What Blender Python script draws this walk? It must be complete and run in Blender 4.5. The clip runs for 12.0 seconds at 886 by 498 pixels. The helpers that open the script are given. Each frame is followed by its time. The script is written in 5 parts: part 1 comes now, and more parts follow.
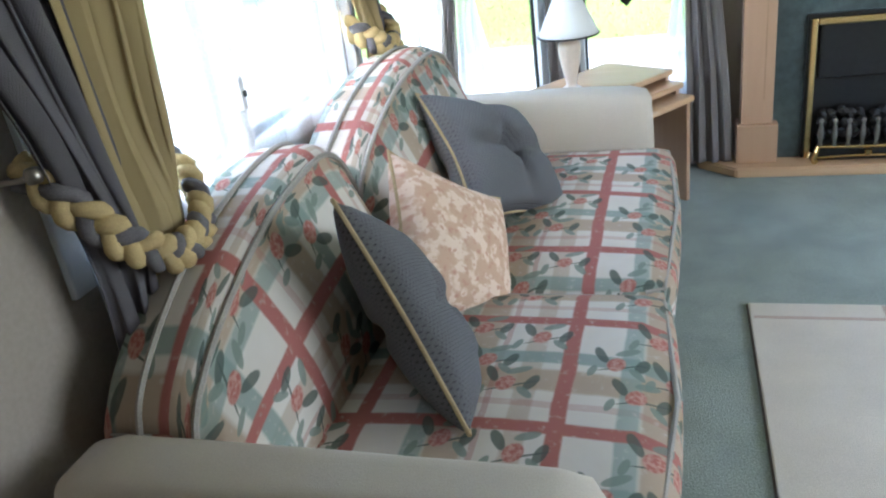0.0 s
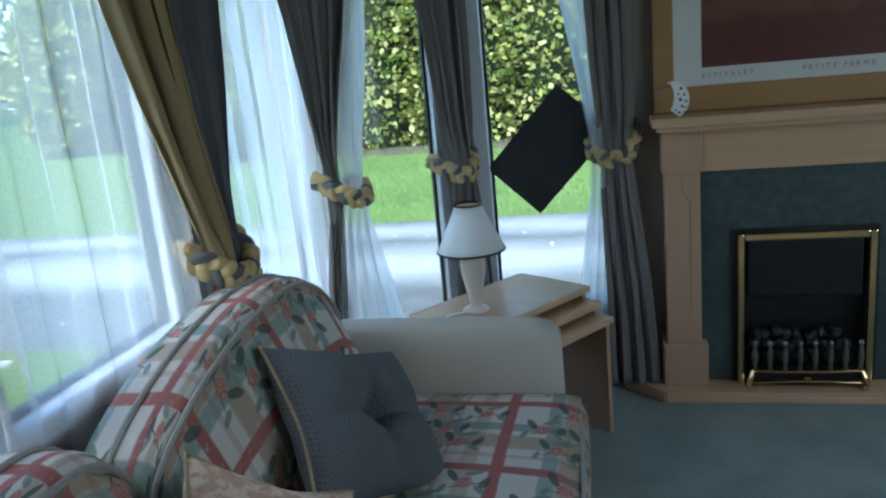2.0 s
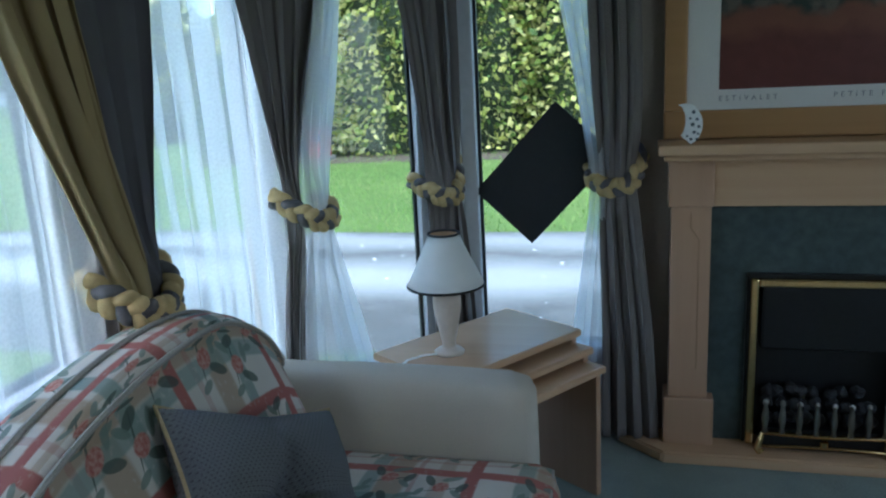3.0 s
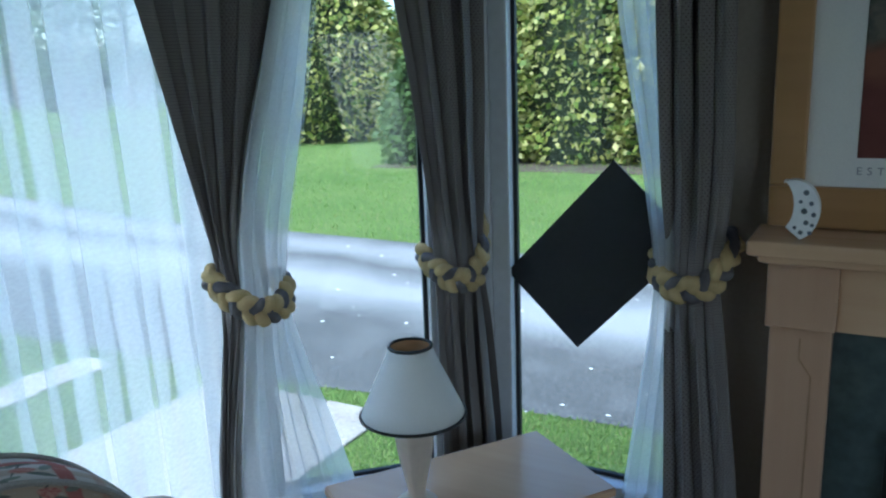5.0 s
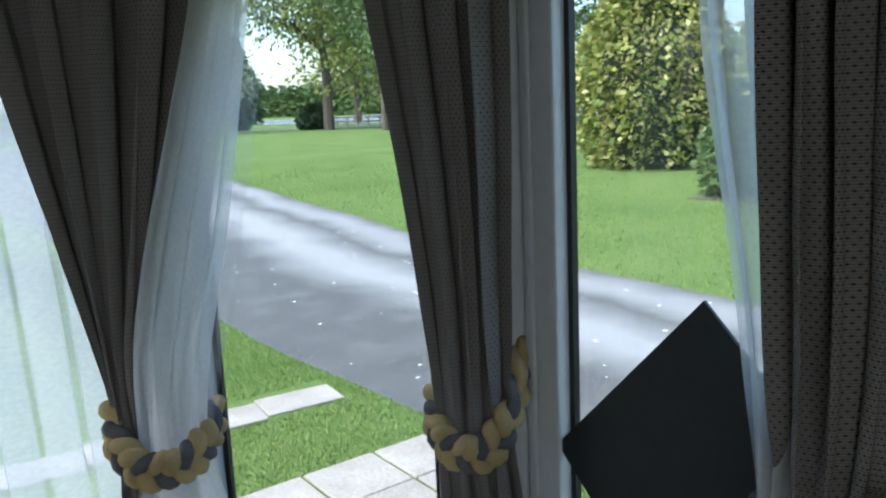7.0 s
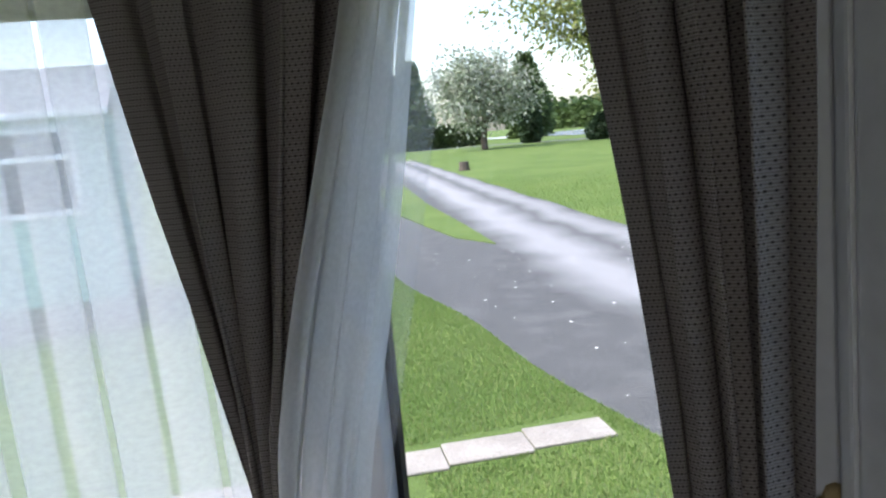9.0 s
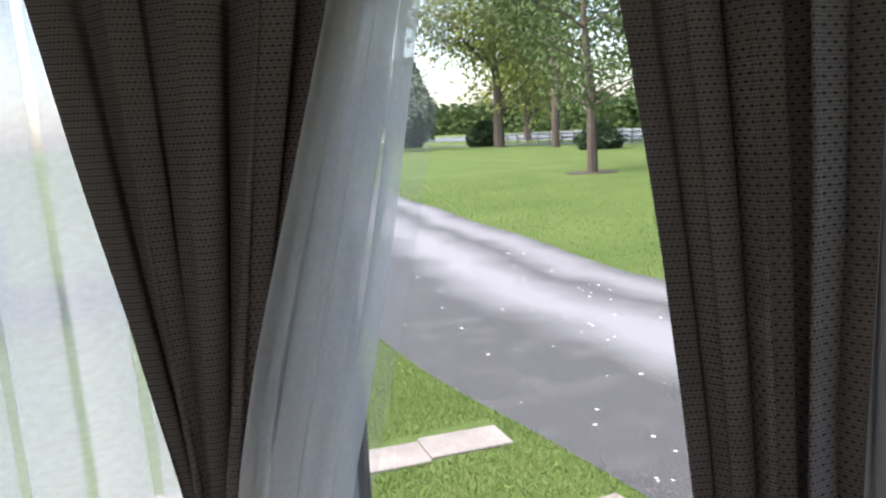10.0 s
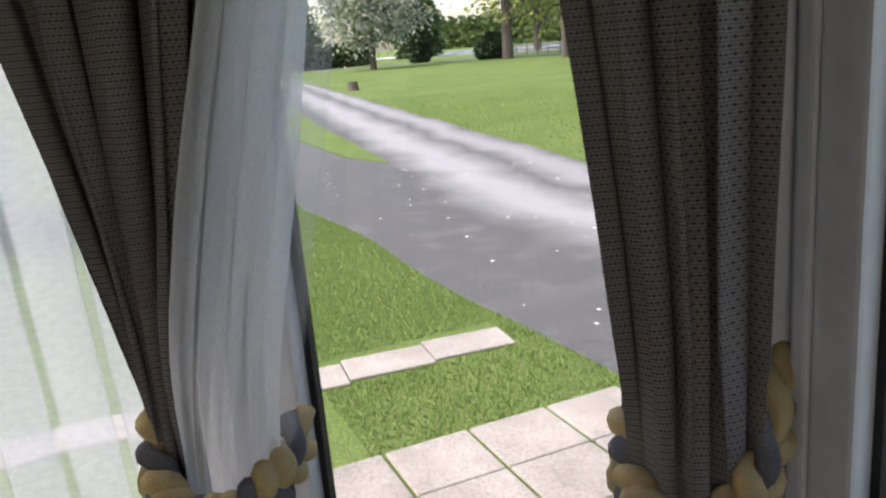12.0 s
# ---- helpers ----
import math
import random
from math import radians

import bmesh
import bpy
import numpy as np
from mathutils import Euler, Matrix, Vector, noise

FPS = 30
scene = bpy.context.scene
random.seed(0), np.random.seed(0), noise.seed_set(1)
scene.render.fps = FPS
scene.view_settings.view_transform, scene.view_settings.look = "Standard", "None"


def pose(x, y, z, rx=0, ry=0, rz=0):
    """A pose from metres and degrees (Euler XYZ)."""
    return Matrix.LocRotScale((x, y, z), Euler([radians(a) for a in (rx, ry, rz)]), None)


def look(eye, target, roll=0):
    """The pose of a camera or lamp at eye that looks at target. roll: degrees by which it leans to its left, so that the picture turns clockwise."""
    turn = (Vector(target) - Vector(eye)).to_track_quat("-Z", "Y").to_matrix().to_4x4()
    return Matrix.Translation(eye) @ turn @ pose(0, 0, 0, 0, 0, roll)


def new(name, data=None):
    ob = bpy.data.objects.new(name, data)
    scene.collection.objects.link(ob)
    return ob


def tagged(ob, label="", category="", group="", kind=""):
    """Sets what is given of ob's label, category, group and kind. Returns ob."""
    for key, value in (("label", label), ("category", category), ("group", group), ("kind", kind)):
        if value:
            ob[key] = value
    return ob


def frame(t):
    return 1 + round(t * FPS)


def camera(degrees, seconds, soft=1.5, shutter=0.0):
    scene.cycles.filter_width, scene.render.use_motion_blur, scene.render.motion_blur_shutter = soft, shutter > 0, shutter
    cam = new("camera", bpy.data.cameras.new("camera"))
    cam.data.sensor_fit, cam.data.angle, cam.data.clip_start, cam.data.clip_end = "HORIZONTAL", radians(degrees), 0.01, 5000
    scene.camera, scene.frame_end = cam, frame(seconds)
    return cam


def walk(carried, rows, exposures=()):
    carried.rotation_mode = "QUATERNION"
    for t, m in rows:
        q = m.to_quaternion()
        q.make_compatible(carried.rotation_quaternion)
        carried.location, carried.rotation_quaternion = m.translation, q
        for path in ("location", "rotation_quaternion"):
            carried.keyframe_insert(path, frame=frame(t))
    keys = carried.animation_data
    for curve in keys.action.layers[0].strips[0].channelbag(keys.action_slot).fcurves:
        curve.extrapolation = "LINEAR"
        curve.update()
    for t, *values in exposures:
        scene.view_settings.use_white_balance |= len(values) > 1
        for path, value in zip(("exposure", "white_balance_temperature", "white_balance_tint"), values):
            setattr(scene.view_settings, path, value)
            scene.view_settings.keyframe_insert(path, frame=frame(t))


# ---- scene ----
cam = camera(58.6, 12.0, soft=2.2)
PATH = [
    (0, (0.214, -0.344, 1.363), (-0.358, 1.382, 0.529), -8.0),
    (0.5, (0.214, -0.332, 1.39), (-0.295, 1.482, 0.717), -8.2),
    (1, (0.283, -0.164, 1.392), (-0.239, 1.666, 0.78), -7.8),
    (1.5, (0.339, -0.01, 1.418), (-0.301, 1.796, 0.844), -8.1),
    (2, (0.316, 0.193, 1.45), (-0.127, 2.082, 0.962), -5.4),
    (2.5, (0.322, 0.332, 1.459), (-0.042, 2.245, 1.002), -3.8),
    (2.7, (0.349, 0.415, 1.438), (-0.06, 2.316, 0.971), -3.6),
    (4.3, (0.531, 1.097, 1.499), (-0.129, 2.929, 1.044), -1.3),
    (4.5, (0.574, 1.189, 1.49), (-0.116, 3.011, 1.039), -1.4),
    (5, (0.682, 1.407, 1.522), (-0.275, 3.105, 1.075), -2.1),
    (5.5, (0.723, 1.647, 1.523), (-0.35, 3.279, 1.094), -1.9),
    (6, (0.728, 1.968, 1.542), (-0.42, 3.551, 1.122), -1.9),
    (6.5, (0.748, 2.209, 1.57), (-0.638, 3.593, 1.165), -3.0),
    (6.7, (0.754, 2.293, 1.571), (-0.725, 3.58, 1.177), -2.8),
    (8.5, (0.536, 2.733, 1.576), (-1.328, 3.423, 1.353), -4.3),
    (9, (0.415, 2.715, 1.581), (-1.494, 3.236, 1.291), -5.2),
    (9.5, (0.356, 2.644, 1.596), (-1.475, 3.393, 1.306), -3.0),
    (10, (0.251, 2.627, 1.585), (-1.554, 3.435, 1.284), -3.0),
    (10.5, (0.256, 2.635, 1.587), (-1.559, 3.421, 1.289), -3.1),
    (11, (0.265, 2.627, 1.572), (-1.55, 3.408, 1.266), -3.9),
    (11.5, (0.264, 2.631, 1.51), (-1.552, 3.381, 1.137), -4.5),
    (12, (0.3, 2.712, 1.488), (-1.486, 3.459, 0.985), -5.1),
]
EXPOSURES = [(0.0, 4.0, 5800, 9), (0.3, 3.5, 5600, 7), (0.6, 3.1, 5450, 5), (1.2, 2.65, 5200, 2), (2.0, 2.3, 5100, 1), (4.5, 2.05, 5050, 2), (5.5, 1.98, 5100, 2), (6.5, 1.93, 5600, 5), (8.5, 1.95, 6050, 14), (9.5, 1.97, 6450, 20), (12.0, 1.83, 6900, 22)]
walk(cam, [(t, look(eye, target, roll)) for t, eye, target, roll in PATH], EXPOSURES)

# ---- light: a bright overcast day ----
world = bpy.data.worlds.new("overcast_sky")
scene.world = world
world.use_nodes = True
sky = world.node_tree.nodes.new("ShaderNodeTexSky")
sky.sky_type, sky.sun_disc = "NISHITA", False
sky.sun_elevation, sky.sun_rotation = radians(48), radians(200)
sky.air_density, sky.dust_density, sky.ozone_density = 1.0, 2.5, 1.0
back = world.node_tree.nodes["Background"]
back.inputs["Strength"].default_value = 0.15
world.node_tree.links.new(sky.outputs["Color"], back.inputs["Color"])
sun_data = bpy.data.lights.new("sun", "SUN")
sun_data.energy, sun_data.angle, sun_data.color = 1.4, radians(30), (1.0, 0.98, 0.95)
sun = new("sun", sun_data)
sun.matrix_world = look((0, 0, 30), (-6, 25, 0))

# added area lamp in an assumed, unseen right-hand window, to brighten the lounge
for name, spot, aim, wide, high, watts in (("right_fill_lamp", (3.16, 0.95, 1.25), (0.2, 1.0, 0.2), 1.7, 1.2, 3.8),):
    a = bpy.data.lights.new(name, "AREA")
    a.shape, a.size, a.size_y, a.energy, a.color = "RECTANGLE", wide, high, watts, (1.0, 0.98, 0.95)
    new(name, a).matrix_world = look(spot, aim)

GROUND = -0.65

# ---- materials ----


def mat(name, base, rough=0.8, var=0.15, coarse=2.0, fine=40.0, bump=0.15, metal=0.0, second=None, spec=0.5, sheen=0.0, depth=0.004, object_random=0.0):
    """A surface with variation at two scales and fine relief; second: a colour blended in by the coarse noise."""
    m = bpy.data.materials.new(name)
    m.use_nodes = True
    t, L = m.node_tree.nodes, m.node_tree.links.new
    p = t["Principled BSDF"]
    tc = t.new("ShaderNodeTexCoord")
    a, b = t.new("ShaderNodeTexNoise"), t.new("ShaderNodeTexNoise")
    a.inputs["Scale"].default_value, b.inputs["Scale"].default_value = coarse, fine
    a.inputs["Detail"].default_value, b.inputs["Detail"].default_value = 5, 6
    for n in (a, b):
        L(tc.outputs["Object"], n.inputs["Vector"])
    mixc = t.new("ShaderNodeMix")
    mixc.data_type = "RGBA"
    ramp = t.new("ShaderNodeMapRange")
    ramp.inputs[1].default_value, ramp.inputs[2].default_value = 0.35, 0.65
    L(a.outputs["Fac"], ramp.inputs[0])
    L(ramp.outputs[0], mixc.inputs[0])
    two = second or [c * (1 - var) for c in base]
    mixc.inputs[6].default_value, mixc.inputs[7].default_value = (*base, 1), (*two, 1)
    hsv = t.new("ShaderNodeHueSaturation")
    rng = t.new("ShaderNodeMapRange")
    rng.inputs[1].default_value, rng.inputs[2].default_value = 0.3, 0.7
    rng.inputs[3].default_value, rng.inputs[4].default_value = 1 - var, 1 + var
    L(b.outputs["Fac"], rng.inputs[0])
    value = rng.outputs[0]
    if object_random:
        info, sc = t.new("ShaderNodeObjectInfo"), t.new("ShaderNodeMapRange")
        sc.inputs[3].default_value, sc.inputs[4].default_value = 1 - object_random, 1 + object_random
        L(info.outputs["Random"], sc.inputs[0])
        mul = t.new("ShaderNodeMath")
        mul.operation = "MULTIPLY"
        L(value, mul.inputs[0]), L(sc.outputs[0], mul.inputs[1])
        value = mul.outputs[0]
    L(value, hsv.inputs["Value"])
    L(mixc.outputs[2], hsv.inputs["Color"])
    L(hsv.outputs["Color"], p.inputs["Base Color"])
    p.inputs["Roughness"].default_value, p.inputs["Metallic"].default_value = rough, metal
    p.inputs["Specular IOR Level"].default_value = spec
    if sheen:
        p.inputs["Sheen Weight"].default_value = sheen
    if bump:
        bp = t.new("ShaderNodeBump")
        bp.inputs["Strength"].default_value, bp.inputs["Distance"].default_value = bump, depth
        L(b.outputs["Fac"], bp.inputs["Height"])
        L(bp.outputs["Normal"], p.inputs["Normal"])
    return m


class Nodes:
    """Short forms for a shader built by arithmetic on the UV map, in metres."""

    def __init__(self, name):
        self.m = bpy.data.materials.new(name)
        self.m.use_nodes = True
        self.t = self.m.node_tree.nodes
        self.p = self.t["Principled BSDF"]
        uv = self.t.new("ShaderNodeUVMap")
        self.uv = uv.outputs[0]
        sep = self.t.new("ShaderNodeSeparateXYZ")
        self.link(self.uv, sep.inputs[0])
        self.u, self.v = sep.outputs[0], sep.outputs[1]

    def link(self, a, b):
        self.m.node_tree.links.new(a, b)

    def math(self, op, a, b=0.0, c=0.0):
        n = self.t.new("ShaderNodeMath")
        n.operation = op
        for i, x in enumerate((a, b, c)):
            if isinstance(x, (int, float)):
                n.inputs[i].default_value = x
            else:
                self.link(x, n.inputs[i])
        return n.outputs[0]

    def stripe(self, x, period, centre, half):
        """1 within half of centre, repeating."""
        d = self.math("PINGPONG", self.math("SUBTRACT", x, centre), period / 2)
        r = self.t.new("ShaderNodeMapRange")
        r.inputs[1].default_value, r.inputs[2].default_value = half * 1.15, half * 0.85
        self.link(d, r.inputs[0])
        return r.outputs[0]

    def mix(self, f, a, b):
        n = self.t.new("ShaderNodeMix")
        n.data_type = "RGBA"
        for i, x in ((0, f), (6, a), (7, b)):
            if isinstance(x, (int, float)):
                n.inputs[i].default_value = x
            elif isinstance(x, tuple):
                n.inputs[i].default_value = (*x, 1)
            else:
                self.link(x, n.inputs[i])
        return n.outputs[2]

    def noise(self, scale, detail=4, vec=None):
        n = self.t.new("ShaderNodeTexNoise")
        n.inputs["Scale"].default_value, n.inputs["Detail"].default_value = scale, detail
        self.link(vec or self.uv, n.inputs["Vector"])
        return n.outputs["Fac"]

    def band(self, x, lo, hi):
        r = self.t.new("ShaderNodeMapRange")
        r.inputs[1].default_value, r.inputs[2].default_value = lo, hi
        self.link(x, r.inputs[0])
        return r.outputs[0]

    def bump(self, h, strength, depth):
        b = self.t.new("ShaderNodeBump")
        b.inputs["Strength"].default_value, b.inputs["Distance"].default_value = strength, depth
        self.link(h, b.inputs["Height"])
        self.link(b.outputs["Normal"], self.p.inputs["Normal"])

    def done(self, colour, rough=0.9, spec=0.2):
        if isinstance(colour, tuple):
            self.p.inputs["Base Color"].default_value = (*colour, 1)
        else:
            self.link(colour, self.p.inputs["Base Color"])
        self.p.inputs["Roughness"].default_value = rough
        self.p.inputs["Specular IOR Level"].default_value = spec
        return self.m


def weave(name, base, dark, light, pitch=0.0075, thread=0.0):
    """A dimpled weave: rows of small dents, every other row shifted by half."""
    n = Nodes(name)
    row = n.math("FLOOR", n.math("DIVIDE", n.v, pitch))
    shift = n.math("MULTIPLY", n.math("MODULO", row, 2.0), pitch * 0.75)
    du = n.math("PINGPONG", n.math("ADD", n.u, shift), pitch * 0.75)
    dv = n.math("PINGPONG", n.v, pitch / 2)
    dv = n.math("SUBTRACT", pitch / 2, dv)
    r = n.math("SQRT", n.math("ADD", n.math("MULTIPLY", du, du), n.math("MULTIPLY", dv, n.math("MULTIPLY", dv, 1.6))))
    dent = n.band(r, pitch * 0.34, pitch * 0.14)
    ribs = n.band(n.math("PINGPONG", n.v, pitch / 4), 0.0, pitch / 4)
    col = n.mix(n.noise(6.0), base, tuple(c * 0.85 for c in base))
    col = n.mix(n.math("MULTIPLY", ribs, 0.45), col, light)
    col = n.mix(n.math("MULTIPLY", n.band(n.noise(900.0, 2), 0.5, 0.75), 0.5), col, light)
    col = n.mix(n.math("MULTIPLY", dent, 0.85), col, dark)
    n.bump(n.math("SUBTRACT", n.math("MULTIPLY", ribs, 0.4), dent), 0.6, 0.0025)
    return n.done(col, 0.95, 0.1)


def plaid():
    """Cream cotton printed with a red, teal and sand plaid, a rose and leaves in each white square."""
    n = Nodes("sofa_plaid_fabric")
    wob = n.math("MULTIPLY", n.math("SUBTRACT", n.noise(7.0), 0.5), 0.014)
    u, v = n.math("ADD", n.u, wob), n.math("ADD", n.v, wob)
    P = 0.36
    col = n.mix(n.noise(14.0), (0.60, 0.55, 0.49), (0.50, 0.45, 0.39))
    sand, teal, red = (0.34, 0.245, 0.165), (0.20, 0.255, 0.225), (0.33, 0.125, 0.105)
    leaf_dark, leaf_pale, rose = (0.075, 0.095, 0.08), (0.17, 0.21, 0.175), (0.34, 0.11, 0.09)
    brush = n.band(n.noise(60.0, 4), 0.1, 0.42)
    for x, c, half, tone, f in ((u, 1.241, 0.034, sand, 0.8), (v, 0.185, 0.034, sand, 0.8), (v, 0.30, 0.020, sand, 0.55), (u, 1.168, 0.009, red, 0.35), (v, 0.235, 0.006, red, 0.45), (u, 1.319, 0.021, teal, 0.85), (v, 0.130, 0.019, teal, 0.75), (u, 1.464, 0.016, red, 1.0), (v, 0.01, 0.015, red, 1.0)):
        col = n.mix(n.math("MULTIPLY", n.math("MULTIPLY", n.stripe(x, P, c, half), f), brush), col, tone)

    def spot(cu, cv, turn, long, wide):
        """A leaf or bloom: an ellipse that repeats with the plaid."""
        du = n.math("WRAP", n.math("SUBTRACT", u, cu), P / 2, -P / 2)
        dv = n.math("WRAP", n.math("SUBTRACT", v, cv), P / 2, -P / 2)
        c, s = math.cos(turn), math.sin(turn)
        a = n.math("DIVIDE", n.math("ADD", n.math("MULTIPLY", du, c), n.math("MULTIPLY", dv, s)), long)
        b = n.math("DIVIDE", n.math("SUBTRACT", n.math("MULTIPLY", dv, c), n.math("MULTIPLY", du, s)), wide)
        r = n.math("ADD", n.math("MULTIPLY", a, a), n.math("MULTIPLY", b, b))
        return n.band(r, 1.15, 0.8)
    petals = n.mix(n.band(n.noise(110.0, 2), 0.4, 0.6), rose, (0.46, 0.25, 0.20))
    for cu, cv in ((1.394, -0.055), (1.315, 0.10), (1.225, -0.10), (1.42, 0.175), (1.30, -0.15), (1.215, 0.14)):
        for du, dv, turn, long, wide, tone in ((0.004, 0.048, 0.35, 0.026, 0.011, leaf_dark), (-0.026, 0.040, -0.7, 0.022, 0.009, leaf_pale), (0.028, -0.030, -0.4, 0.028, 0.011, leaf_dark), (-0.030, -0.046, 0.3, 0.020, 0.008, leaf_pale), (0.044, 0.020, 1.1, 0.026, 0.010, leaf_pale), (-0.008, 0.012, 1.2, 0.055, 0.0026, leaf_dark)):
            col = n.mix(n.math("MULTIPLY", spot(cu + du, cv + dv, turn, long, wide), 0.85), col, tone)
        col = n.mix(n.math("MULTIPLY", spot(cu, cv, 0.4, 0.024, 0.018), 0.95), col, petals)
    n.bump(n.noise(700.0, 2), 0.25, 0.001)
    return n.done(col, 0.9, 0.15)


def damask():
    n = Nodes("gold_floral_damask")
    big = n.noise(26.0, 2)
    col = n.mix(n.band(big, 0.47, 0.56), (0.52, 0.34, 0.23), (0.68, 0.52, 0.40))
    col = n.mix(n.band(n.noise(60.0, 3), 0.55, 0.7), col, (0.46, 0.24, 0.17))
    n.bump(big, 0.3, 0.003)
    return n.done(col, 0.75, 0.3)


def sheer_mat(low, high):
    m = bpy.data.materials.new("white_voile")
    m.use_nodes = True
    t, L = m.node_tree.nodes, m.node_tree.links.new
    t.remove(t["Principled BSDF"])
    tr, di, tl = t.new("ShaderNodeBsdfTransparent"), t.new("ShaderNodeBsdfDiffuse"), t.new("ShaderNodeBsdfTranslucent")
    a, b = t.new("ShaderNodeMixShader"), t.new("ShaderNodeMixShader")
    uv, nz = t.new("ShaderNodeUVMap"), t.new("ShaderNodeTexNoise")
    nz.inputs["Scale"].default_value = 120.0
    L(uv.outputs[0], nz.inputs["Vector"])
    rg = t.new("ShaderNodeMapRange")
    rg.inputs[3].default_value, rg.inputs[4].default_value = low, high
    L(nz.outputs["Fac"], rg.inputs[0])
    di.inputs[0].default_value = tl.inputs[0].default_value = (0.90, 0.90, 0.90, 1)
    a.inputs[0].default_value = 0.82
    L(di.outputs[0], a.inputs[1]), L(tl.outputs[0], a.inputs[2])
    L(rg.outputs[0], b.inputs[0])
    L(tr.outputs[0], b.inputs[1]), L(a.outputs[0], b.inputs[2])
    L(b.outputs[0], t["Material Output"].inputs[0])
    return m


def glass_mat():
    m = bpy.data.materials.new("window_glass")
    m.use_nodes = True
    t, L = m.node_tree.nodes, m.node_tree.links.new
    t.remove(t["Principled BSDF"])
    tr, gl, lw, mx = t.new("ShaderNodeBsdfTransparent"), t.new("ShaderNodeBsdfGlossy"), t.new("ShaderNodeLayerWeight"), t.new("ShaderNodeMixShader")
    tr.inputs[0].default_value = (0.95, 0.97, 0.96, 1)
    gl.inputs["Roughness"].default_value = 0.02
    pw, ml = t.new("ShaderNodeMath"), t.new("ShaderNodeMath")
    pw.operation, ml.operation = "POWER", "MULTIPLY_ADD"
    pw.inputs[1].default_value, ml.inputs[1].default_value, ml.inputs[2].default_value = 5.0, 0.5, 0.02
    L(lw.outputs["Facing"], pw.inputs[0]), L(pw.outputs[0], ml.inputs[0])
    L(ml.outputs[0], mx.inputs[0]), L(tr.outputs[0], mx.inputs[1]), L(gl.outputs[0], mx.inputs[2])
    L(mx.outputs[0], t["Material Output"].inputs[0])
    return m


def leaf_mat(name, colours, rough=0.6):
    """Leaves whose colour differs leaf by leaf; light passes through them a little."""
    m = bpy.data.materials.new(name)
    m.use_nodes = True
    t, L = m.node_tree.nodes, m.node_tree.links.new
    p = t["Principled BSDF"]
    g, r = t.new("ShaderNodeNewGeometry"), t.new("ShaderNodeValToRGB")
    el = r.color_ramp.elements
    while len(el) < len(colours):
        el.new(0.5)
    for i, c in enumerate(colours):
        el[i].position, el[i].color = i / (len(colours) - 1), (*c, 1)
    L(g.outputs["Random Per Island"], r.inputs[0])
    L(r.outputs[0], p.inputs["Base Color"])
    p.inputs["Roughness"].default_value = rough
    p.inputs["Specular IOR Level"].default_value = 0.25
    tl, mx = t.new("ShaderNodeBsdfTranslucent"), t.new("ShaderNodeMixShader")
    mx.inputs[0].default_value = 0.25
    L(r.outputs[0], tl.inputs[0])
    L(p.outputs[0], mx.inputs[1]), L(tl.outputs[0], mx.inputs[2])
    L(mx.outputs[0], t["Material Output"].inputs[0])
    return m


def wood_mat(name, base, dark, along="x", rough=0.4):
    m = bpy.data.materials.new(name)
    m.use_nodes = True
    t, L = m.node_tree.nodes, m.node_tree.links.new
    p = t["Principled BSDF"]
    tc, mp = t.new("ShaderNodeTexCoord"), t.new("ShaderNodeMapping")
    sc = {"x": (1.2, 28, 28), "y": (28, 1.2, 28), "z": (28, 28, 1.2)}[along]
    mp.inputs["Scale"].default_value = sc
    L(tc.outputs["Object"], mp.inputs["Vector"])
    n, f = t.new("ShaderNodeTexNoise"), t.new("ShaderNodeTexNoise")
    n.inputs["Scale"].default_value, n.inputs["Detail"].default_value, n.inputs["Distortion"].default_value = 1.0, 6, 0.6
    f.inputs["Scale"].default_value = 3.0
    L(mp.outputs[0], n.inputs["Vector"]), L(tc.outputs["Object"], f.inputs["Vector"])
    r = t.new("ShaderNodeMapRange")
    r.inputs[1].default_value, r.inputs[2].default_value = 0.3, 0.75
    L(n.outputs["Fac"], r.inputs[0])
    mx, mx2 = t.new("ShaderNodeMix"), t.new("ShaderNodeMix")
    mx.data_type = mx2.data_type = "RGBA"
    mx.inputs[6].default_value, mx.inputs[7].default_value = (*base, 1), (*dark, 1)
    L(r.outputs[0], mx.inputs[0])
    L(f.outputs["Fac"], mx2.inputs[0])
    L(mx.outputs[2], mx2.inputs[6])
    mx2.inputs[7].default_value = (*[0.5 * (a + b) for a, b in zip(base, dark)], 1)
    L(mx2.outputs[2], p.inputs["Base Color"])
    p.inputs["Roughness"].default_value = rough
    bp = t.new("ShaderNodeBump")
    bp.inputs["Strength"].default_value, bp.inputs["Distance"].default_value = 0.08, 0.001
    L(n.outputs["Fac"], bp.inputs["Height"]), L(bp.outputs["Normal"], p.inputs["Normal"])
    return m


WALLPAPER = mat("wallpaper", (0.30, 0.25, 0.205), 0.85, 0.06, 1.2, 90, 0.2)
CEILING = mat("ceiling_paint", (0.72, 0.70, 0.66), 0.9, 0.04, 1.0, 60, 0.1)
CARPET = mat("green_carpet", (0.285, 0.325, 0.29), 0.98, 0.26, 5.0, 190, 0.9, second=(0.215, 0.255, 0.225), spec=0.05, depth=0.006, sheen=0.2)
UPVC = mat("white_upvc", (0.66, 0.66, 0.68), 0.35, 0.05, 3, 40, 0.03)
GASKET = mat("black_rubber", (0.012, 0.012, 0.014), 0.5, 0.2, 5, 60, 0.05)
MAPLE = wood_mat("maple_veneer", (0.62, 0.42, 0.255), (0.52, 0.33, 0.19), "x", 0.22)
